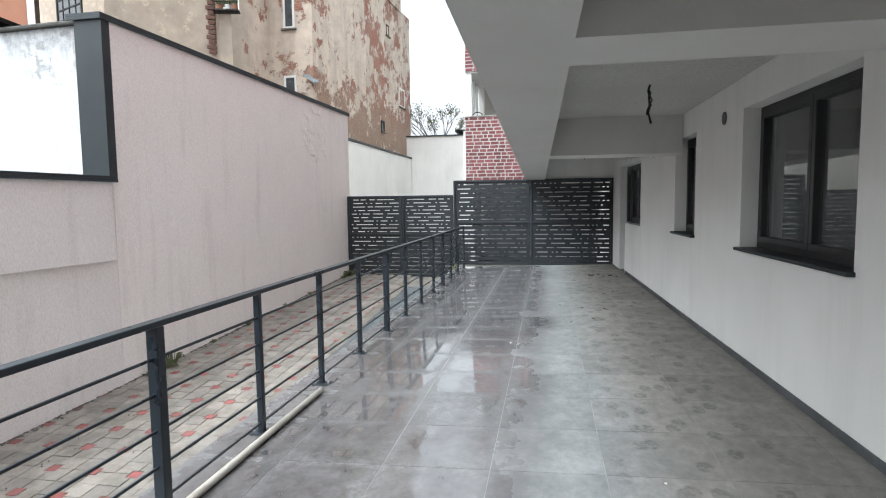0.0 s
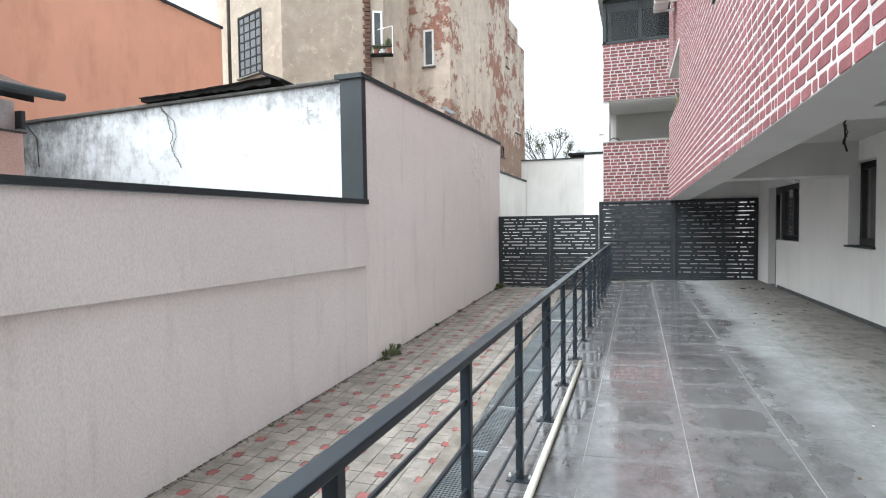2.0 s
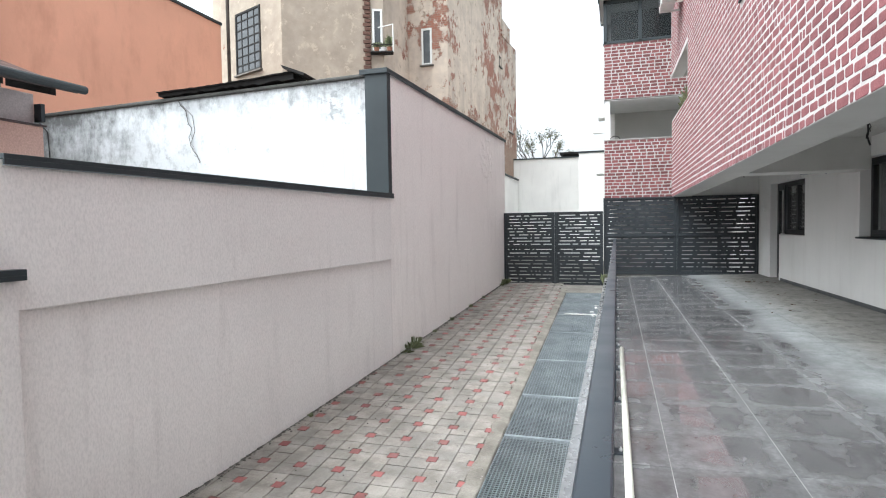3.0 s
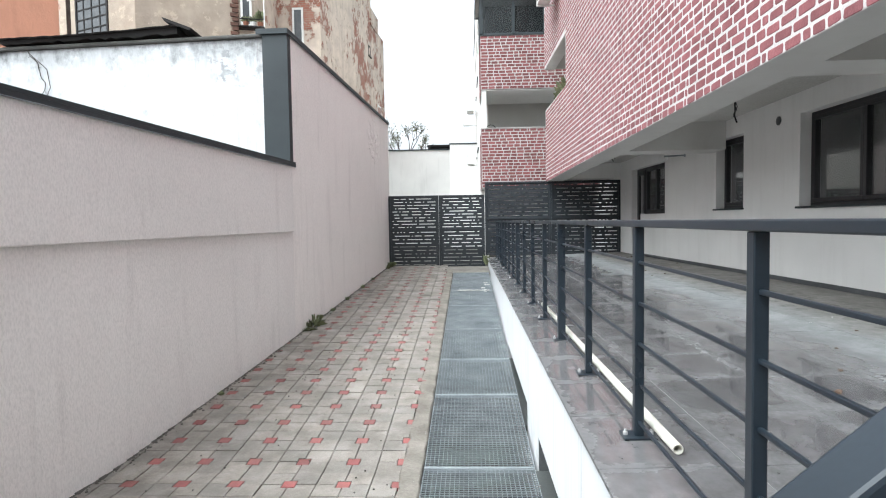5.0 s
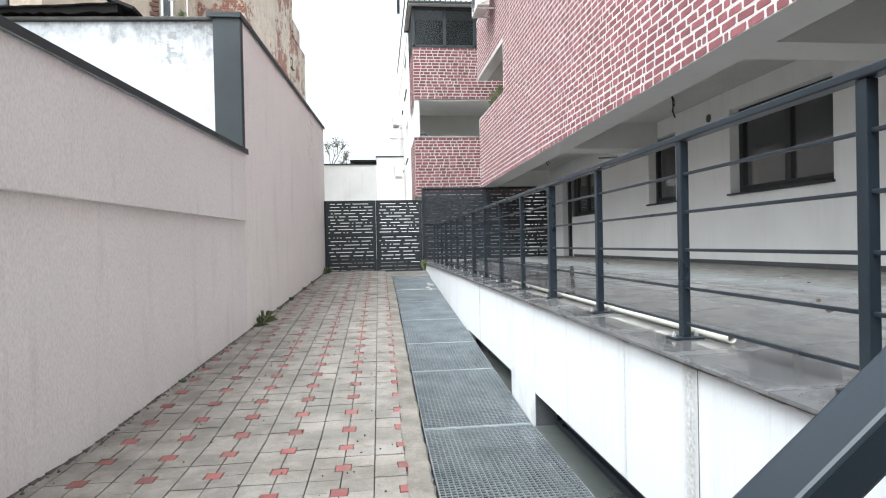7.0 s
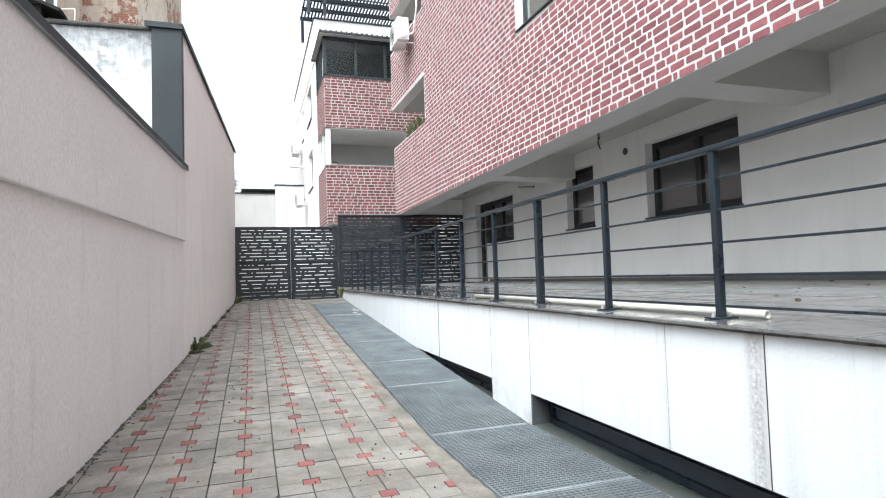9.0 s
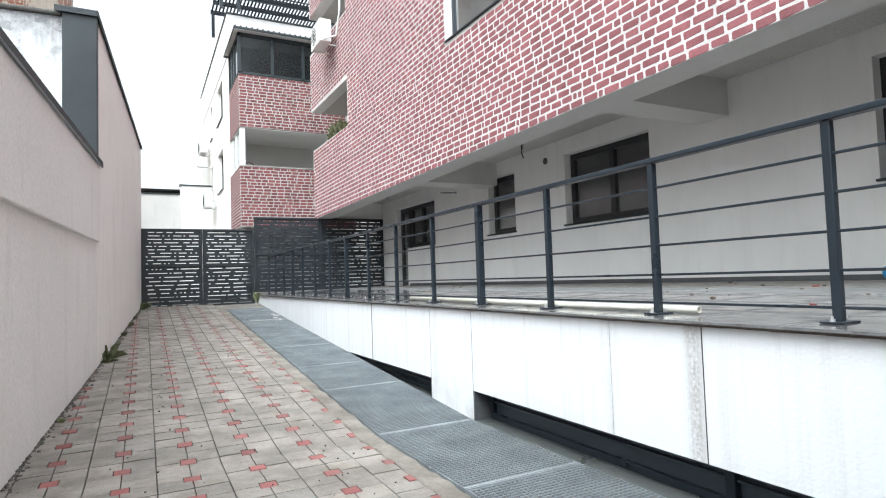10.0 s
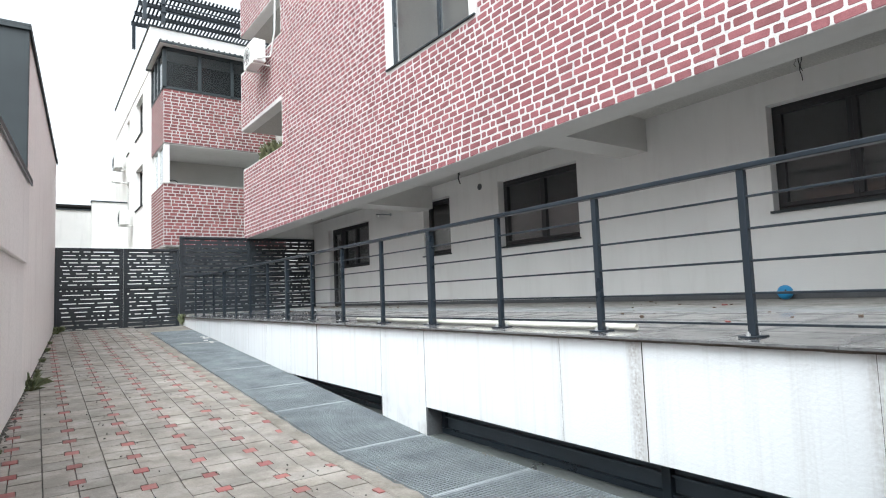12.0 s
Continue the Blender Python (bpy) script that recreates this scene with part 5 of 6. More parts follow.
for k, (x, y) in enumerate(((-9.5, 15.45), (-9.28, 15.5), (-9.08, 15.55))):
    pot = thing("potted_plant", "small green plant in a clay pot", "plant", "pots on the shelf", (x, y, 7.06))
    ip = pot.matrix_world.inverted()
    part("pot", Shape().rod((x, y, 7.06), (x, y, 7.20), 0.07, 10, 0.095), terracotta if k != 1 else white_plastic, pot).matrix_parent_inverse = ip
    part("foliage", tuft((x, y, 7.19), 0.16, 0.20 if k < 2 else 0.42, 40 if k < 2 else 80, k, 0.02), leaf_green, pot).matrix_parent_inverse = ip

fwall = Shape().box(-7.2, 28.2, -0.24, 4.0, 28.45, 4.72)
structure("far_wall", fwall, far_white, "plain white rendered wall beyond the gates", "wall")
structure("far_wall_capping", Shape().box(-7.2, 28.15, 4.721, 4.0, 28.5, 4.78), flashing, "grey capping on the far white wall", "flashing")
structure("far_pier", Shape().box(-3.45, 22.3, -0.24, -2.29, 22.6, 4.22), far_white, "white rendered cross wall beside the apartment block", "wall")
structure("far_pier_capping", Shape().box(-3.48, 22.27, 4.221, -2.29, 22.63, 4.27), flashing, "grey capping on the cross wall", "flashing")
structure("side_yard_wall", Shape().box(-7.25, 13.2, -0.24, -6.95, 28.1, 3.62), far_white, "white yard wall behind the pink one", "wall")
structure("side_yard_capping", Shape().box(-7.28, 13.2, 3.621, -6.90, 28.1, 3.70), flashing, "dark capping on the yard wall", "flashing")
# unseen wall, added; its height also limits the light from the south
structure("wall_south", Shape().box(-6.2, -4.45, -1.3, 2.4, -4.2, 3.2), white_plaster, "plain white wall added to close the unseen yard behind", "wall")
shed = Shape().box(-4.7, 29.5, 4.0, -2.5, 32.0, 5.05).box(-4.9, 29.3, 5.05, -2.3, 32.2, 5.15)
structure("far_shed", shed, roof_sheet, "dark low roof behind the far wall", "roof")

# sparse autumn tree behind the far wall
tree = thing("tree", "nearly bare autumn tree with a few dark leaves", "tree", "", (-6.8, 35, -0.24))
ti = tree.matrix_world.inverted()
rnd = random.Random(11)
tr, lv = Shape(), Shape()
tr.rod((-6.8, 35, -0.24), (-6.8, 35, 4.2), 0.16, 8, 0.10)


def limb(a, d, length, r, depth):
    b = a + d * length
    tr.rod(a, b, r, 5, r * 0.6, False)
    if depth == 0:
        for _ in range(6):
            c = b - d * length * rnd.random() + Vector((rnd.uniform(-1, 1), rnd.uniform(-1, 1), rnd.uniform(-1, 1))) * 0.16
            u = Vector((rnd.uniform(-1, 1), rnd.uniform(-1, 1), rnd.uniform(-0.6, 0.6))).normalized() * 0.065
            w_ = u.cross(Vector((rnd.uniform(-1, 1), rnd.uniform(-1, 1), rnd.uniform(-1, 1)))).normalized() * 0.032
            lv.poly([c - u, c + w_, c + u, c - w_])
        return
    for _ in range(3 if depth > 1 else 4):
        n_ = (d + Vector((rnd.uniform(-1, 1), rnd.uniform(-1, 1), rnd.uniform(-0.15, 0.6))) * 0.75).normalized()
        limb(b, n_, length * rnd.uniform(0.6, 0.85), r * 0.55, depth - 1)


for k in range(5):
    a_ = k * 1.256 + 0.3
    limb(Vector((-6.8, 35, 3.6 + 0.15 * k)), Vector((math.cos(a_) * 0.6, math.sin(a_) * 0.6, 0.9)).normalized(), 1.35, 0.06, 3)
part("trunk", tr, bark, tree).matrix_parent_inverse = ti
part("crown", lv, leaf_olive, tree).matrix_parent_inverse = ti

# ---- loose things on the terrace ----
pipe = Shape()
a, b = Vector((-1.905, -0.02, 0.0265)), Vector((-1.918, 3.97, 0.0265))
n = 20
q = (b - a).to_track_quat("Z", "Y")
for c, r in ((a, 0.0215), (b, 0.0215), (b, 0.0170), (a, 0.0170)):
    for i in range(n):
        pipe.v.append(tuple(c + q @ Vector((r * math.cos(6.2832 * i / n), r * math.sin(6.2832 * i / n), 0))))
for k in range(4):
    for i in range(n):
        j = (i + 1) % n
        pipe.f.append((k * n + i, k * n + j, ((k + 1) % 4) * n + j, ((k + 1) % 4) * n + i))
put("drain_pipe", pipe, pipe_plastic, None, "cream plastic drain pipe lying along the railing", "pipe", smooth=True)

ball = Shape()
for i in range(13):
    for j in range(24):
        th, ph = math.pi * i / 12, 6.2832 * j / 24
        ball.v.append((1.44 + 0.078 * math.sin(th) * math.cos(ph), 0.52 + 0.078 * math.sin(th) * math.sin(ph), floor_z(1.4) + 0.078 + 0.078 * math.cos(th)))
for i in range(12):
    for j in range(24):
        k = (j + 1) % 24
        ball.f.append((i * 24 + j, (i + 1) * 24 + j, (i + 1) * 24 + k, i * 24 + k))
bl = put("ball", ball, blue_rubber, None, "blue rubber ball lying against the wall", "ball", smooth=True)
part("valve", Shape().rod((1.372, 0.488, floor_z(1.4) + 0.10), (1.362, 0.482, floor_z(1.4) + 0.101), 0.009, 8), black_rubber, bl, "small dark valve")


def hanging_wire(x, y, top, drop, seed, thick):
    rnd = random.Random(seed)
    s = Shape()
    for k in range(3):
        pts, px, py = [], x, y
        for i in range(8):
            pts.append((px, py, top - drop * (1 - 0.22 * k) * i / 7))
            px += rnd.uniform(-0.018, 0.018)
            py += rnd.uniform(-0.018, 0.018)
        s.path(pts, (0.010 - 0.0025 * k) * thick, 6)
    put("ceiling_wire", s, black_rubber, None, "loose black lamp wires hanging from the ceiling", "wire", "ceiling wires")


for x, y, drop, seed, thick in ((0.70, 5.24, 0.34, 1, 1.0), (0.80, -0.06, 0.36, 2, 0.45), (0.46, 10.4, 0.22, 3, 0.9)):
    hanging_wire(x, y, soffit_z(y) + 0.44, drop, seed, thick)
hole = Shape().rod((back_x(5.55) - 0.002, 5.55, 2.205), (back_x(5.55) - 0.012, 5.55, 2.205), 0.058, 20)
put("vent_hole", hole, skirting, None, "dark round vent hole in the white wall", "vent")
lamp = thing("wall_lamp_arm", "slim grey metal lamp arm projecting from the wall beside the door", "lamp", "", (back_x(8.6), 8.6, 2.10))
li = lamp.matrix_world.inverted()
part("arm", Shape().rod((back_x(8.6) - 0.010, 8.604, 2.105), (0.94, 8.587, 2.085), 0.016, 10), galvanised, lamp).matrix_parent_inverse = li
part("wall_plate", Shape().rod((back_x(8.6) - 0.014, 8.604, 2.105), (back_x(8.6), 8.604, 2.105), 0.032, 14), galvanised, lamp).matrix_parent_inverse = li
part("lamp_holder", Shape().rod((0.975, 8.588, 2.075), (0.985, 8.588, 2.02), 0.022, 10, 0.013), white_plastic, lamp).matrix_parent_inverse = li
cam_ = thing("security_camera", "small white wall camera on the side wall", "camera", "", (-2.4, 22.2, 5.0))
ci = cam_.matrix_world.inverted()
part("body", Shape().rod((-2.55, 22.2, 5.0), (-2.85, 22.0, 4.97), 0.05, 10), white_plastic, cam_).matrix_parent_inverse = ci
part("arm", Shape().rod((-2.28, 22.3, 5.0), (-2.6, 22.2, 5.0), 0.02, 8), white_plastic, cam_).matrix_parent_inverse = ci
put("wall_socket", Shape().box(back_x(12.2) - 0.012, 12.18, 1.52, back_x(12.2), 12.26, 1.60), white_plastic, None, "small white socket on the wall", "socket", bevel=0.003)

rnd = random.Random(21)


def scrap(x, y, z, size, mat, label, category, group=""):
    s = Shape()
    k = 5
    base_ = [(x + size * rnd.uniform(0.5, 1.0) * math.cos(6.2832 * i / k), y + size * rnd.uniform(0.5, 1.0) * math.sin(6.2832 * i / k)) for i in range(k)]
    s.slab(base_, z, z + size * 0.12)
    for i in range(k, 2 * k):
        vx, vy, vz = s.v[i]
        s.v[i] = (vx, vy, vz + rnd.uniform(0, size * 0.35))
    put(category.replace(" ", "_"), s, mat, None, label, category, group)


for _ in range(46):
    x, y = rnd.uniform(-0.9, 1.3), rnd.choice((rnd.uniform(-1.2, 2.5), rnd.uniform(6.5, 11.8)))
    scrap(x, y, floor_z(x) + 0.001, rnd.uniform(0.012, 0.03), dead_leaf, "curled brown dead leaf on the tiles", "dead leaf", "dead leaves")
for x, y, s_ in ((0.95, 10.7, 0.05), (1.05, 10.55, 0.03), (0.75, 10.9, 0.04), (0.6, 10.75, 0.06)):
    scrap(x, y, floor_z(x) + 0.001, s_, dead_leaf, "heap of brown debris on the tiles", "debris", "debris by the door")
scrap(0.55, 0.72, floor_z(0.55) + 0.001, 0.035, litter_red, "small red scrap on the tiles", "litter")
scrap(-1.2, -0.25, floor_z(-1.2) + 0.001, 0.025, litter_red, "small red scrap on the tiles", "litter")
for x, y in ((0.4, 2.75), (1.1, 2.2), (-0.55, 5.6), (0.1, 2.55)):
    scrap(x, y, floor_z(x) + 0.001, 0.011, litter_white, "small white scrap on the tiles", "litter", "white scraps")
for y in (9.2, 9.4, 9.75, 10.0, 9.05):
    scrap(-2.32 - rnd.random() * 0.12, y, ground_z(y) + 0.003, rnd.uniform(0.04, 0.08), litter_white, "broken white plaster lump on the grating", "rubble", "plaster rubble")

spill = Shape()
for i in range(14):
    x = -2.95 + i * 0.045
    spill.slab([(x, 9.08 + rnd.uniform(0, 0.10)), (x + 0.05, 9.08 + rnd.uniform(0, 0.10)), (x + 0.05, 9.20 + rnd.uniform(0, 0.12)), (x, 9.20 + rnd.uniform(0, 0.12))], ground_z(9.17) + 0.004, ground_z(9.17) + 0.010)
put("plaster_spill", spill, surface("dried_plaster", (0.52, 0.52, 0.50), (0.30, 0.30, 0.29), 14, 60, (0.8, 0.95), bump=0.4), None, "dried pale plaster spilled on the grating", "plaster", "", "stuff")
crumbs = Shape()
for i in range(200):
    y = rnd.uniform(0.2, 11.6)
    x = rnd.choice((-2.235 - abs(rnd.gauss(0, 0.018)), -2.235 - abs(rnd.gauss(0, 0.018)), -3.10 + rnd.gauss(0, 0.03)))
    r = rnd.uniform(0.003, 0.009)
    z = ground_z(y) + 0.001
    crumbs.rod((x, y, z), (x + rnd.uniform(-r, r), y + rnd.uniform(-r, r), z + r * rnd.uniform(0.5, 1.2)), r, 5, r * 0.5)
put("plaster_crumbs", crumbs, crumb_grey, None, "pale plaster crumbs along the grating edges", "rubble", "", "stuff")
dust_bits = Shape()
for i in range(240):
    y = rnd.uniform(0.0, 12.3)
    x = rnd.uniform(pink_x(y) + 0.02, -3.28)
    r = rnd.uniform(0.003, 0.009)
    z = ground_z(y) + 0.003
    dust_bits.rod((x, y, z), (x + r, y + rnd.uniform(-r, r), z + r * 0.6), r, 5, r * 0.4)
put("paving_grit", dust_bits, joint_soil, None, "dark grit and bits scattered on the pavers", "dirt", "", "stuff")

# weeds along the foot of the pink wall
for k, (y, r, h_, cnt) in enumerate(((6.42, 0.24, 0.15, 46), (6.62, 0.12, 0.22, 14), (6.2, 0.14, 0.07, 22), (12.45, 0.20, 0.17, 80), (12.2, 0.12, 0.08, 24), (8.4, 0.07, 0.08, 30), (9.6, 0.06, 0.08, 30), (10.6, 0.06, 0.07, 30), (3.6, 0.05, 0.05, 20), (7.5, 0.05, 0.06, 20))):
    put("weed", tuft((pink_x(y) + 0.05, y, ground_z(y) - 0.01), r, h_, cnt, 40 + k, 0.014), leaf_green, None, "green weed growing at the foot of the pink wall", "weed", "weeds")
put("weed", tuft((-2.26, 12.5, -0.20), 0.09, 0.3, 50, 60, 0.018), leaf_green, None, "green weed beside the gate post", "weed", "weeds")
moss = Shape()
for i in range(520):
    y = rnd.uniform(0.5, 12.4)
    x = pink_x(y) + abs(rnd.gauss(0.0, 0.03))
    z = ground_z(y) - 0.008
    r = rnd.uniform(0.006, 0.026)
    moss.rod((x, y, z), (x, y, z + r * rnd.uniform(0.5, 1.1)), r, 6, r * 0.4)
for i in range(150):
    y = 0.4 + i * 0.08
    w0, hgt = rnd.uniform(0.012, 0.05), rnd.uniform(0.003, 0.012)
    z = ground_z(y)
    moss.hexa([(pink_x(y) - 0.01, y, z - 0.02), (pink_x(y) + w0, y + 0.01, z - 0.02), (pink_x(y) + w0 * 0.8, y + 0.079, z - 0.02), (pink_x(y) - 0.01, y + 0.079, z - 0.02),
               (pink_x(y) - 0.01, y, z + hgt * 1.6), (pink_x(y) + w0 * 0.7, y + 0.01, z + hgt * 0.5), (pink_x(y) + w0 * 0.5, y + 0.079, z + hgt * 0.5), (pink_x(y) - 0.01, y + 0.079, z + hgt * 1.6)])
tagged(put("wall_foot_dirt", moss, joint_soil, None, "crumbled dirt along the foot of the wall", "dirt", "", "stuff"))
bush = thing("balcony_plant", "green potted shrub behind the brick balcony parapet", "plant", "", (-0.2, 10.6, 3.05))
bi = bush.matrix_world.inverted()
part("pot", Shape().rod((-0.25, 10.6, 3.04), (-0.25, 10.6, 3.45), 0.16, 12, 0.2), terracotta, bush).matrix_parent_inverse = bi
fol = Shape()
for k, (y, h_) in enumerate(((10.45, 0.62), (10.8, 0.75), (11.2, 0.85), (11.6, 0.9))):
    add = tuft((-0.30, y, 3.5), 0.30, h_ * 0.9, 300, 77 + k, 0.011)
    n0 = len(fol.v)
    fol.v += add.v
    fol.f += [tuple(i + n0 for i in f) for f in add.f]
part("foliage", fol, leaf_olive, bush).matrix_parent_inverse = bi
hook = Shape().path([(-2.0 + 0.16 * math.cos(a * 0.4), 15.0, 3.64 + 0.16 * math.sin(a * 0.4)) for a in range(9)], 0.012, 6)
put("bicycle_rack", hook, black_rubber, None, "dark curved metal hoop on the balcony parapet", "hoop")

# ---- terrace tiles ----
terrace = tagged(new("terrace_tiles"), "dark grey stone-look floor tiles, wet towards the railing", "floor", "", "structure")
XS = [-2.245, -1.685, -1.083, -0.481, 0.121, 0.723, 1.325, 1.90]
YS = [3.40 + 0.588 * k for k in range(-13, 17)]
tile_meshes = {}
for i, (xa, xb) in enumerate(zip(XS, XS[1:])):
    for j, (ya, yb) in enumerate(zip(YS, YS[1:])):
        yb = min(yb, 12.66)
        if yb - ya < 0.05:
            continue
        w_, d_ = round(xb - xa, 3), round(yb - ya, 3)
        if (w_, d_) not in tile_meshes:
            e, cb = 0.0014, 0.0010
            s = Shape()
            X0, X1, Y0, Y1 = -w_ / 2 + e, w_ / 2 - e, -d_ / 2 + e, d_ / 2 - e
            s.hexa([(X0, Y0, -0.013), (X1, Y0, -0.013), (X1, Y1, -0.013), (X0, Y1, -0.013), (X0 + cb, Y0 + cb, 0), (X1 - cb, Y0 + cb, 0), (X1 - cb, Y1 - cb, 0), (X0 + cb, Y1 - cb, 0)])
            tile_meshes[(w_, d_)] = s.mesh("tile", tile_stone)
        o = new("tile", tile_meshes[(w_, d_)])
        o.parent = terrace
        xc = (xa + xb) / 2
        o.matrix_world = pose(xc, (ya + yb) / 2, floor_z(xc) + random.uniform(-0.0006, 0.0006), 0, -math.degrees(math.atan(0.0275)), 0)
grout = Shape().box(-2.20, -4.2, -0.028, 1.9, 12.655, -0.0025, g=lambda x, y: floor_z(x))
put("grout", grout, surface("pale_grout", (0.36, 0.355, 0.34), (0.15, 0.147, 0.14), 1.5, 50, (0.7, 0.9), bump=0.2), terrace, "pale grout")

edge_dirt = surface("dirty_tile_bed", (0.22, 0.19, 0.165), (0.12, 0.10, 0.09), 4, 50, (0.7, 0.9), bump=0.4)
bed = Shape()
ernd = random.Random(33)
for k in range(118):
    y = -1.6 + k * 0.12
    bed.box(-2.214 - ernd.uniform(0.0, 0.008), y, -0.033 - ernd.uniform(0.0, 0.003), -2.19, y + 0.12, -0.0205)
tagged(put("tile_bed", bed, edge_dirt, terrace, "dirty mortar bed showing under the tile edge"), kind="stuff")

# ---- pavers ----
paving = tagged(new("pavement"), "grey square pavers with small red insets, sloping down along the wall", "pavement", "", "structure")
PX, PY, X00, Y00 = 0.2015, 0.1877, -3.26, 1.785
RED = 0.051


def paver_mesh(cx, cy):
    """A paver whose corner (cx, cy) is cut back for the red inset."""
    e = 0.002
    hx, hy = PX / 2 - 0.0028, PY / 2 - 0.0016
    cut = RED + e
    pts = []
    for sx, sy in ((-1, -1), (1, -1), (1, 1), (-1, 1)):
        if (sx, sy) == (cx, cy):
            a_, b_ = (sx * hx, sy * (PY / 2 - cut)), (sx * (PX / 2 - cut), sy * hy)
            m_ = (sx * (PX / 2 - cut), sy * (PY / 2 - cut))
            pts += [b_, m_, a_] if sx * sy > 0 else [a_, m_, b_]
            if sx * sy > 0:
                pts[-3:] = [a_, m_, b_]
            else:
                pts[-3:] = [b_, m_, a_]
        else:
            pts.append((sx * hx, sy * hy))
    s = Shape()
    n_ = len(pts)
    s.v = [(x, y, -0.04) for x, y in pts] + [(x * 0.988, y * 0.988, 0.0) for x, y in pts]
    s.f = [tuple(range(n_, 2 * n_))] + [(i, (i + 1) % n_, n_ + (i + 1) % n_, n_ + i) for i in range(n_)]
    return s


GREY = {c: paver_mesh(*c) for c in ((-1, -1), (1, -1), (1, 1), (-1, 1))}
GREY_MESH = {c: s.mesh("paver", paver_grey) for c, s in GREY.items()}
rs = Shape().hexa([(-RED, -RED, -0.04), (RED, -RED, -0.04), (RED, RED, -0.04), (-RED, RED, -0.04), (-RED + 0.003, -RED + 0.003, 0), (RED - 0.003, -RED + 0.003, 0), (RED - 0.003, RED - 0.003, 0), (-RED + 0.003, RED - 0.003, 0)])
RED_MESH = rs.mesh("red_inset", paver_red)
far_grey, far_red = Shape(), Shape()


def spot(x, y):
    tilt = math.degrees(math.atan(0.0725)) if y > 2.05 else 0.0
    return pose(x, y, ground_z(y) + random.uniform(-0.0025, 0.0025), tilt + random.uniform(-0.9, 0.9), random.uniform(-0.7, 0.7), random.uniform(-0.5, 0.5))


def add_to(shape, src, m):
    k = len(shape.v)
    shape.v += [tuple(m @ Vector(v)) for v in src.v]
    shape.f += [tuple(i + k for i in f) for f in src.f]


for i in range(-14, 0):
    for j in range(-28, 59):
        x, y = X00 + PX * (i + 0.5), Y00 + PY * (j + 0.5)
        if x < pink_x(y) - 0.09 or y > 12.6:
            continue
        corner = (1 if (i + 1) % 2 == 0 else -1, 1 if (j + 1) % 2 == 0 else -1)
        m = spot(x, y)
        if 0.75 < y < 6.2:
            o = new("paver", GREY_MESH[corner])
            o.parent = paving
            o.matrix_world = m
        else:
            add_to(far_grey, GREY[corner], m)
for i in range(-14, 1, 2):
    for j in range(-28, 59, 2):
        x, y = X00 + PX * i, Y00 + PY * j
        if x < pink_x(y) - 0.03 or y > 12.55 or i == 0 and y > 11.9:
            continue

        m = spot(x, y)
        if 0.75 < y < 9.0:
            o = new("red_inset", RED_MESH)
            o.parent = paving
            o.matrix_world = m
        else:
            add_to(far_red, rs, m)
tagged(put("paver_field", far_grey, paver_rest, paving), kind="stuff")
tagged(put("red_inset_field", far_red, paver_red, paving), kind="stuff")

# ---- bricks of the facade ----
COURSE, JOINT, HB = 0.0905, 0.022, 0.0685
LENGTHS = (0.185, 0.205, 0.165, 0.125, 0.085, 0.055)
brnd = random.Random(9)


def brick_shape(length):
    """A worn brick face with rounded, slightly crooked corners, backed into the mortar."""
    d, c = 0.0035, 0.010
    L, H = length / 2, HB / 2
    ring = []
    for sy, sz in ((-1, -1), (1, -1), (1, 1), (-1, 1)):
        jy, jz = brnd.uniform(-0.004, 0.003), brnd.uniform(-0.0045, 0.0035)
        a, b = (sy * (L - c + jy), sz * (H + jz)), (sy * (L + jy), sz * (H - c + jz))
        ring += [a, b] if sy * sz < 0 else [b, a]
    s = Shape()
    n_ = len(ring)
    s.v = [(0, y, z) for y, z in ring] + [(-d + brnd.uniform(0, 0.001), y * (1 - 0.0045 / L), z * (1 - 0.0045 / H)) for y, z in ring]
    s.f = [tuple(reversed(range(n_, 2 * n_)))] + [(i, n_ + i, n_ + (i + 1) % n_, (i + 1) % n_) for i in range(n_)]
    return s


VARIANTS = 4
BR = {(L, k): brick_shape(L) for L in LENGTHS for k in range(VARIANTS)}
BRM = {key: s.mesh("brick", brick_face) for key, s in BR.items()}
rest = Shape()
count = 0


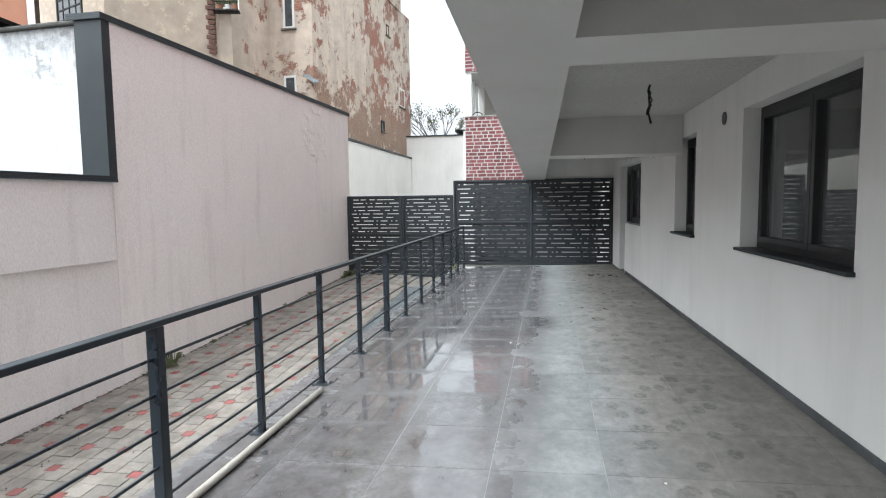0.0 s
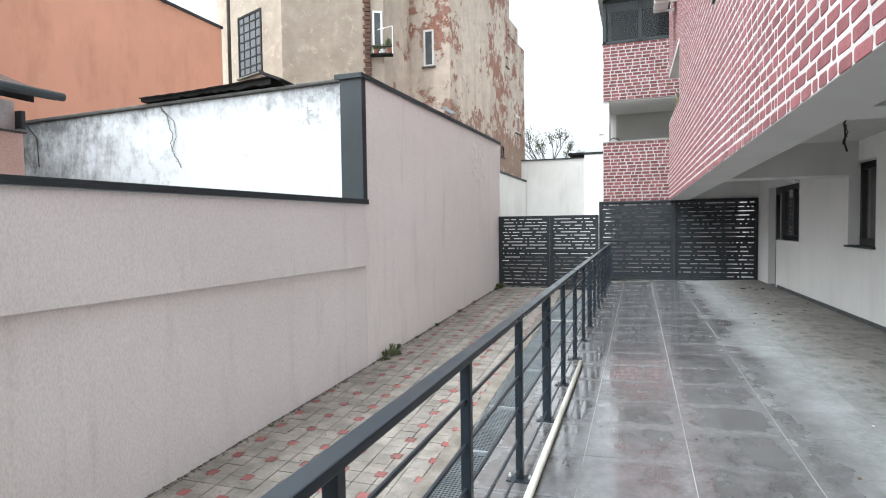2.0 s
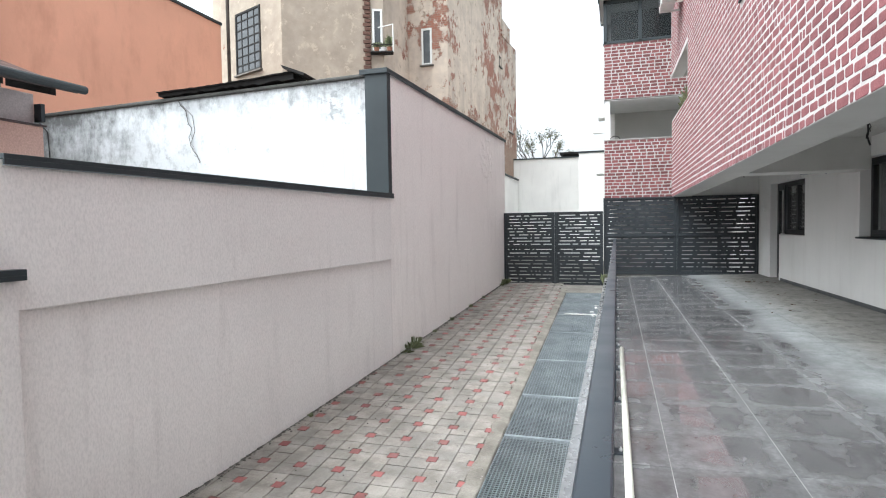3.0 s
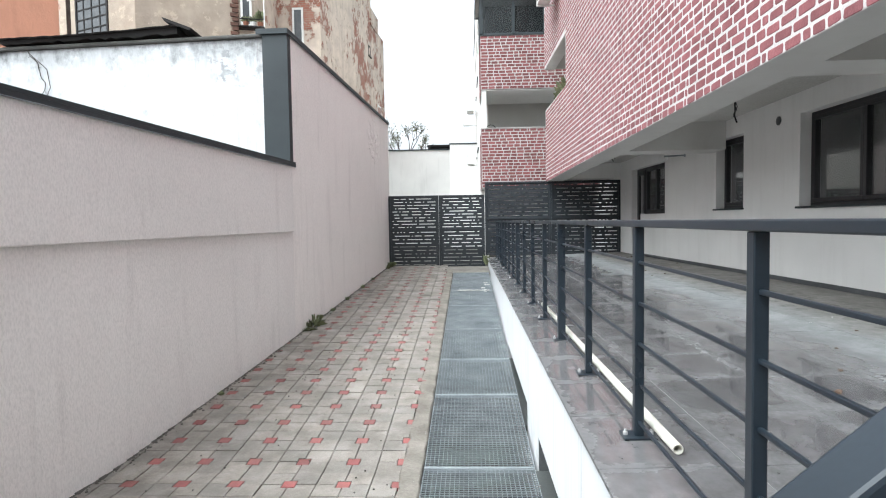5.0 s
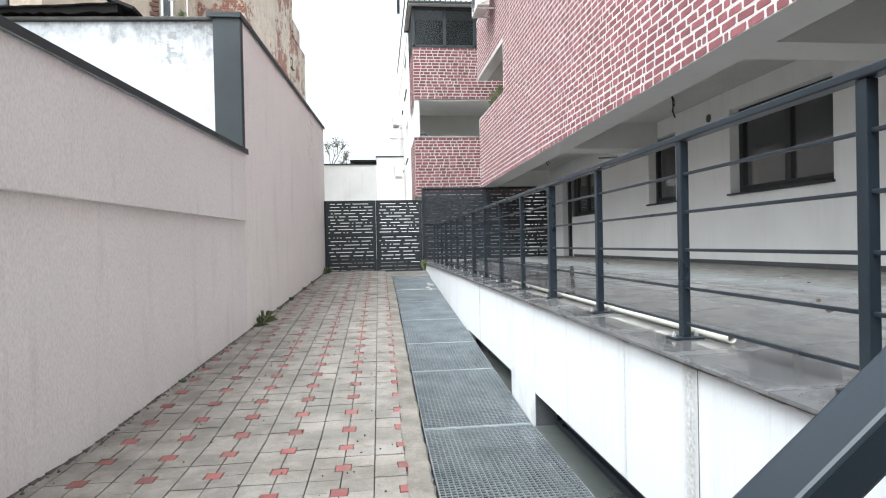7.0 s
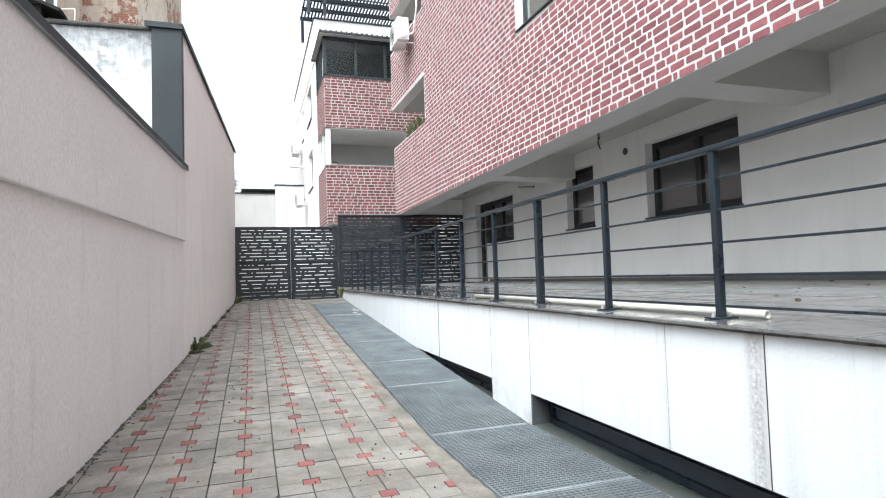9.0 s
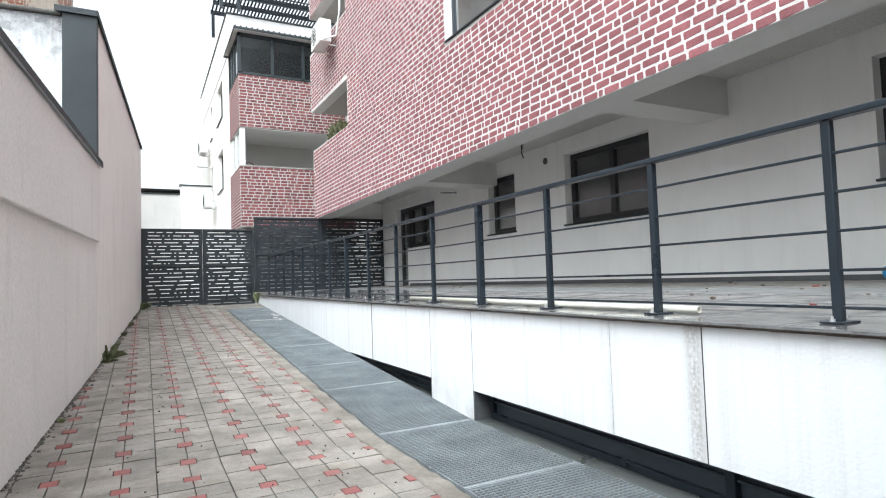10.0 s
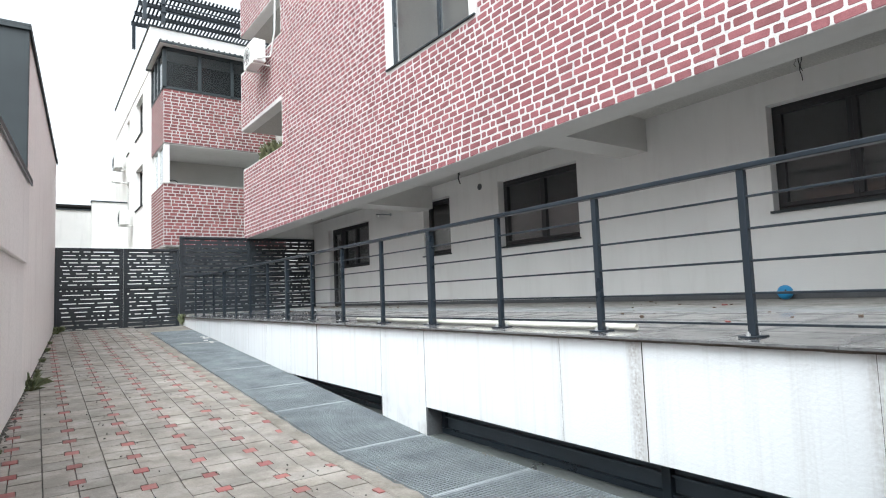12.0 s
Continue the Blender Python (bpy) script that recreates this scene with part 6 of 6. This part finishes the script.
def course_run(a, b):
    """Lengths that fill a course from a to b."""
    y, out = a + JOINT * brnd.random(), []
    while y < b - 0.05:
        L = brnd.choices(LENGTHS, (10, 6, 6, 3, 2, 2))[0]
        if y + L > b:
            left = [q_ for q_ in LENGTHS if y + q_ <= b]
            if not left:
                break
            L = left[0]
        out.append((y + L / 2, L))
        y += L + JOINT
    return out


tilt_y = math.degrees(math.atan(-0.0155))
HOLES = [(3.13, 5.42, 3.90, 5.35), (10.02, 13.2, 3.77, 4.85), (10.02, 13.2, 6.42, 7.45), (12.82, 13.2, 0.0, 4.85)]
for r in range(72):
    off = COURSE * r + HB / 2 + 0.003
    runs = [(-2.2, 12.94)]
    for h0, h1, b0, b1 in HOLES:
        zt = soffit_z(max(h0, min(h1, 12.9))) + off
        if zt + HB / 2 > b0 and zt - HB / 2 < b1:
            runs = [(a_, c_) for s0, s1 in runs for a_, c_ in ((s0, min(s1, h0)), (max(s0, h1), s1)) if c_ - a_ > 0.06]
    for s0, s1 in runs:
        for yc, L in course_run(s0, s1):
            zc = soffit_z(yc) + off + brnd.uniform(-0.003, 0.003)
            m = Matrix.Translation((brick_x(yc), yc, zc)) @ pose(0, 0, 0, -0.83, 0, -tilt_y) @ pose(0, 0, 0, brnd.uniform(-1.1, 1.1), 0, brnd.uniform(-0.25, 0.25))
            key = (L, brnd.randrange(VARIANTS))
            if -1.0 < yc < 4.2 and count < 300:
                o = new("brick", BRM[key])
                o.parent = brick_wall
                o.matrix_world = m
                count += 1
            else:
                add_to(rest, BR[key], m)
# end of the facade facing the balcony block, and the parapets beyond
tagged(put("brick_field", rest, brick_rest, brick_wall), kind="stuff")
for par_ob, (z0, z1) in zip(par, ((1.87, 3.60), (4.74, 6.28))):
    field = Shape()
    r = 0
    while z0 + COURSE * (r + 0.5) + HB / 2 < z1:
        zc = z0 + COURSE * (r + 0.5)
        for xc, L in course_run(-2.28, 1.2):
            add_to(field, BR[(L, brnd.randrange(VARIANTS))], Matrix.Translation((xc, 14.92, zc)) @ pose(0, 0, 0, 0, 0, 90))
        for yc, L in course_run(14.93, 16.95):
            add_to(field, BR[(L, brnd.randrange(VARIANTS))], Matrix.Translation((-2.28, yc, zc)))
        r += 1
    o = put("brick_field", field, brick_block, par_ob)
    tagged(o, kind="stuff")
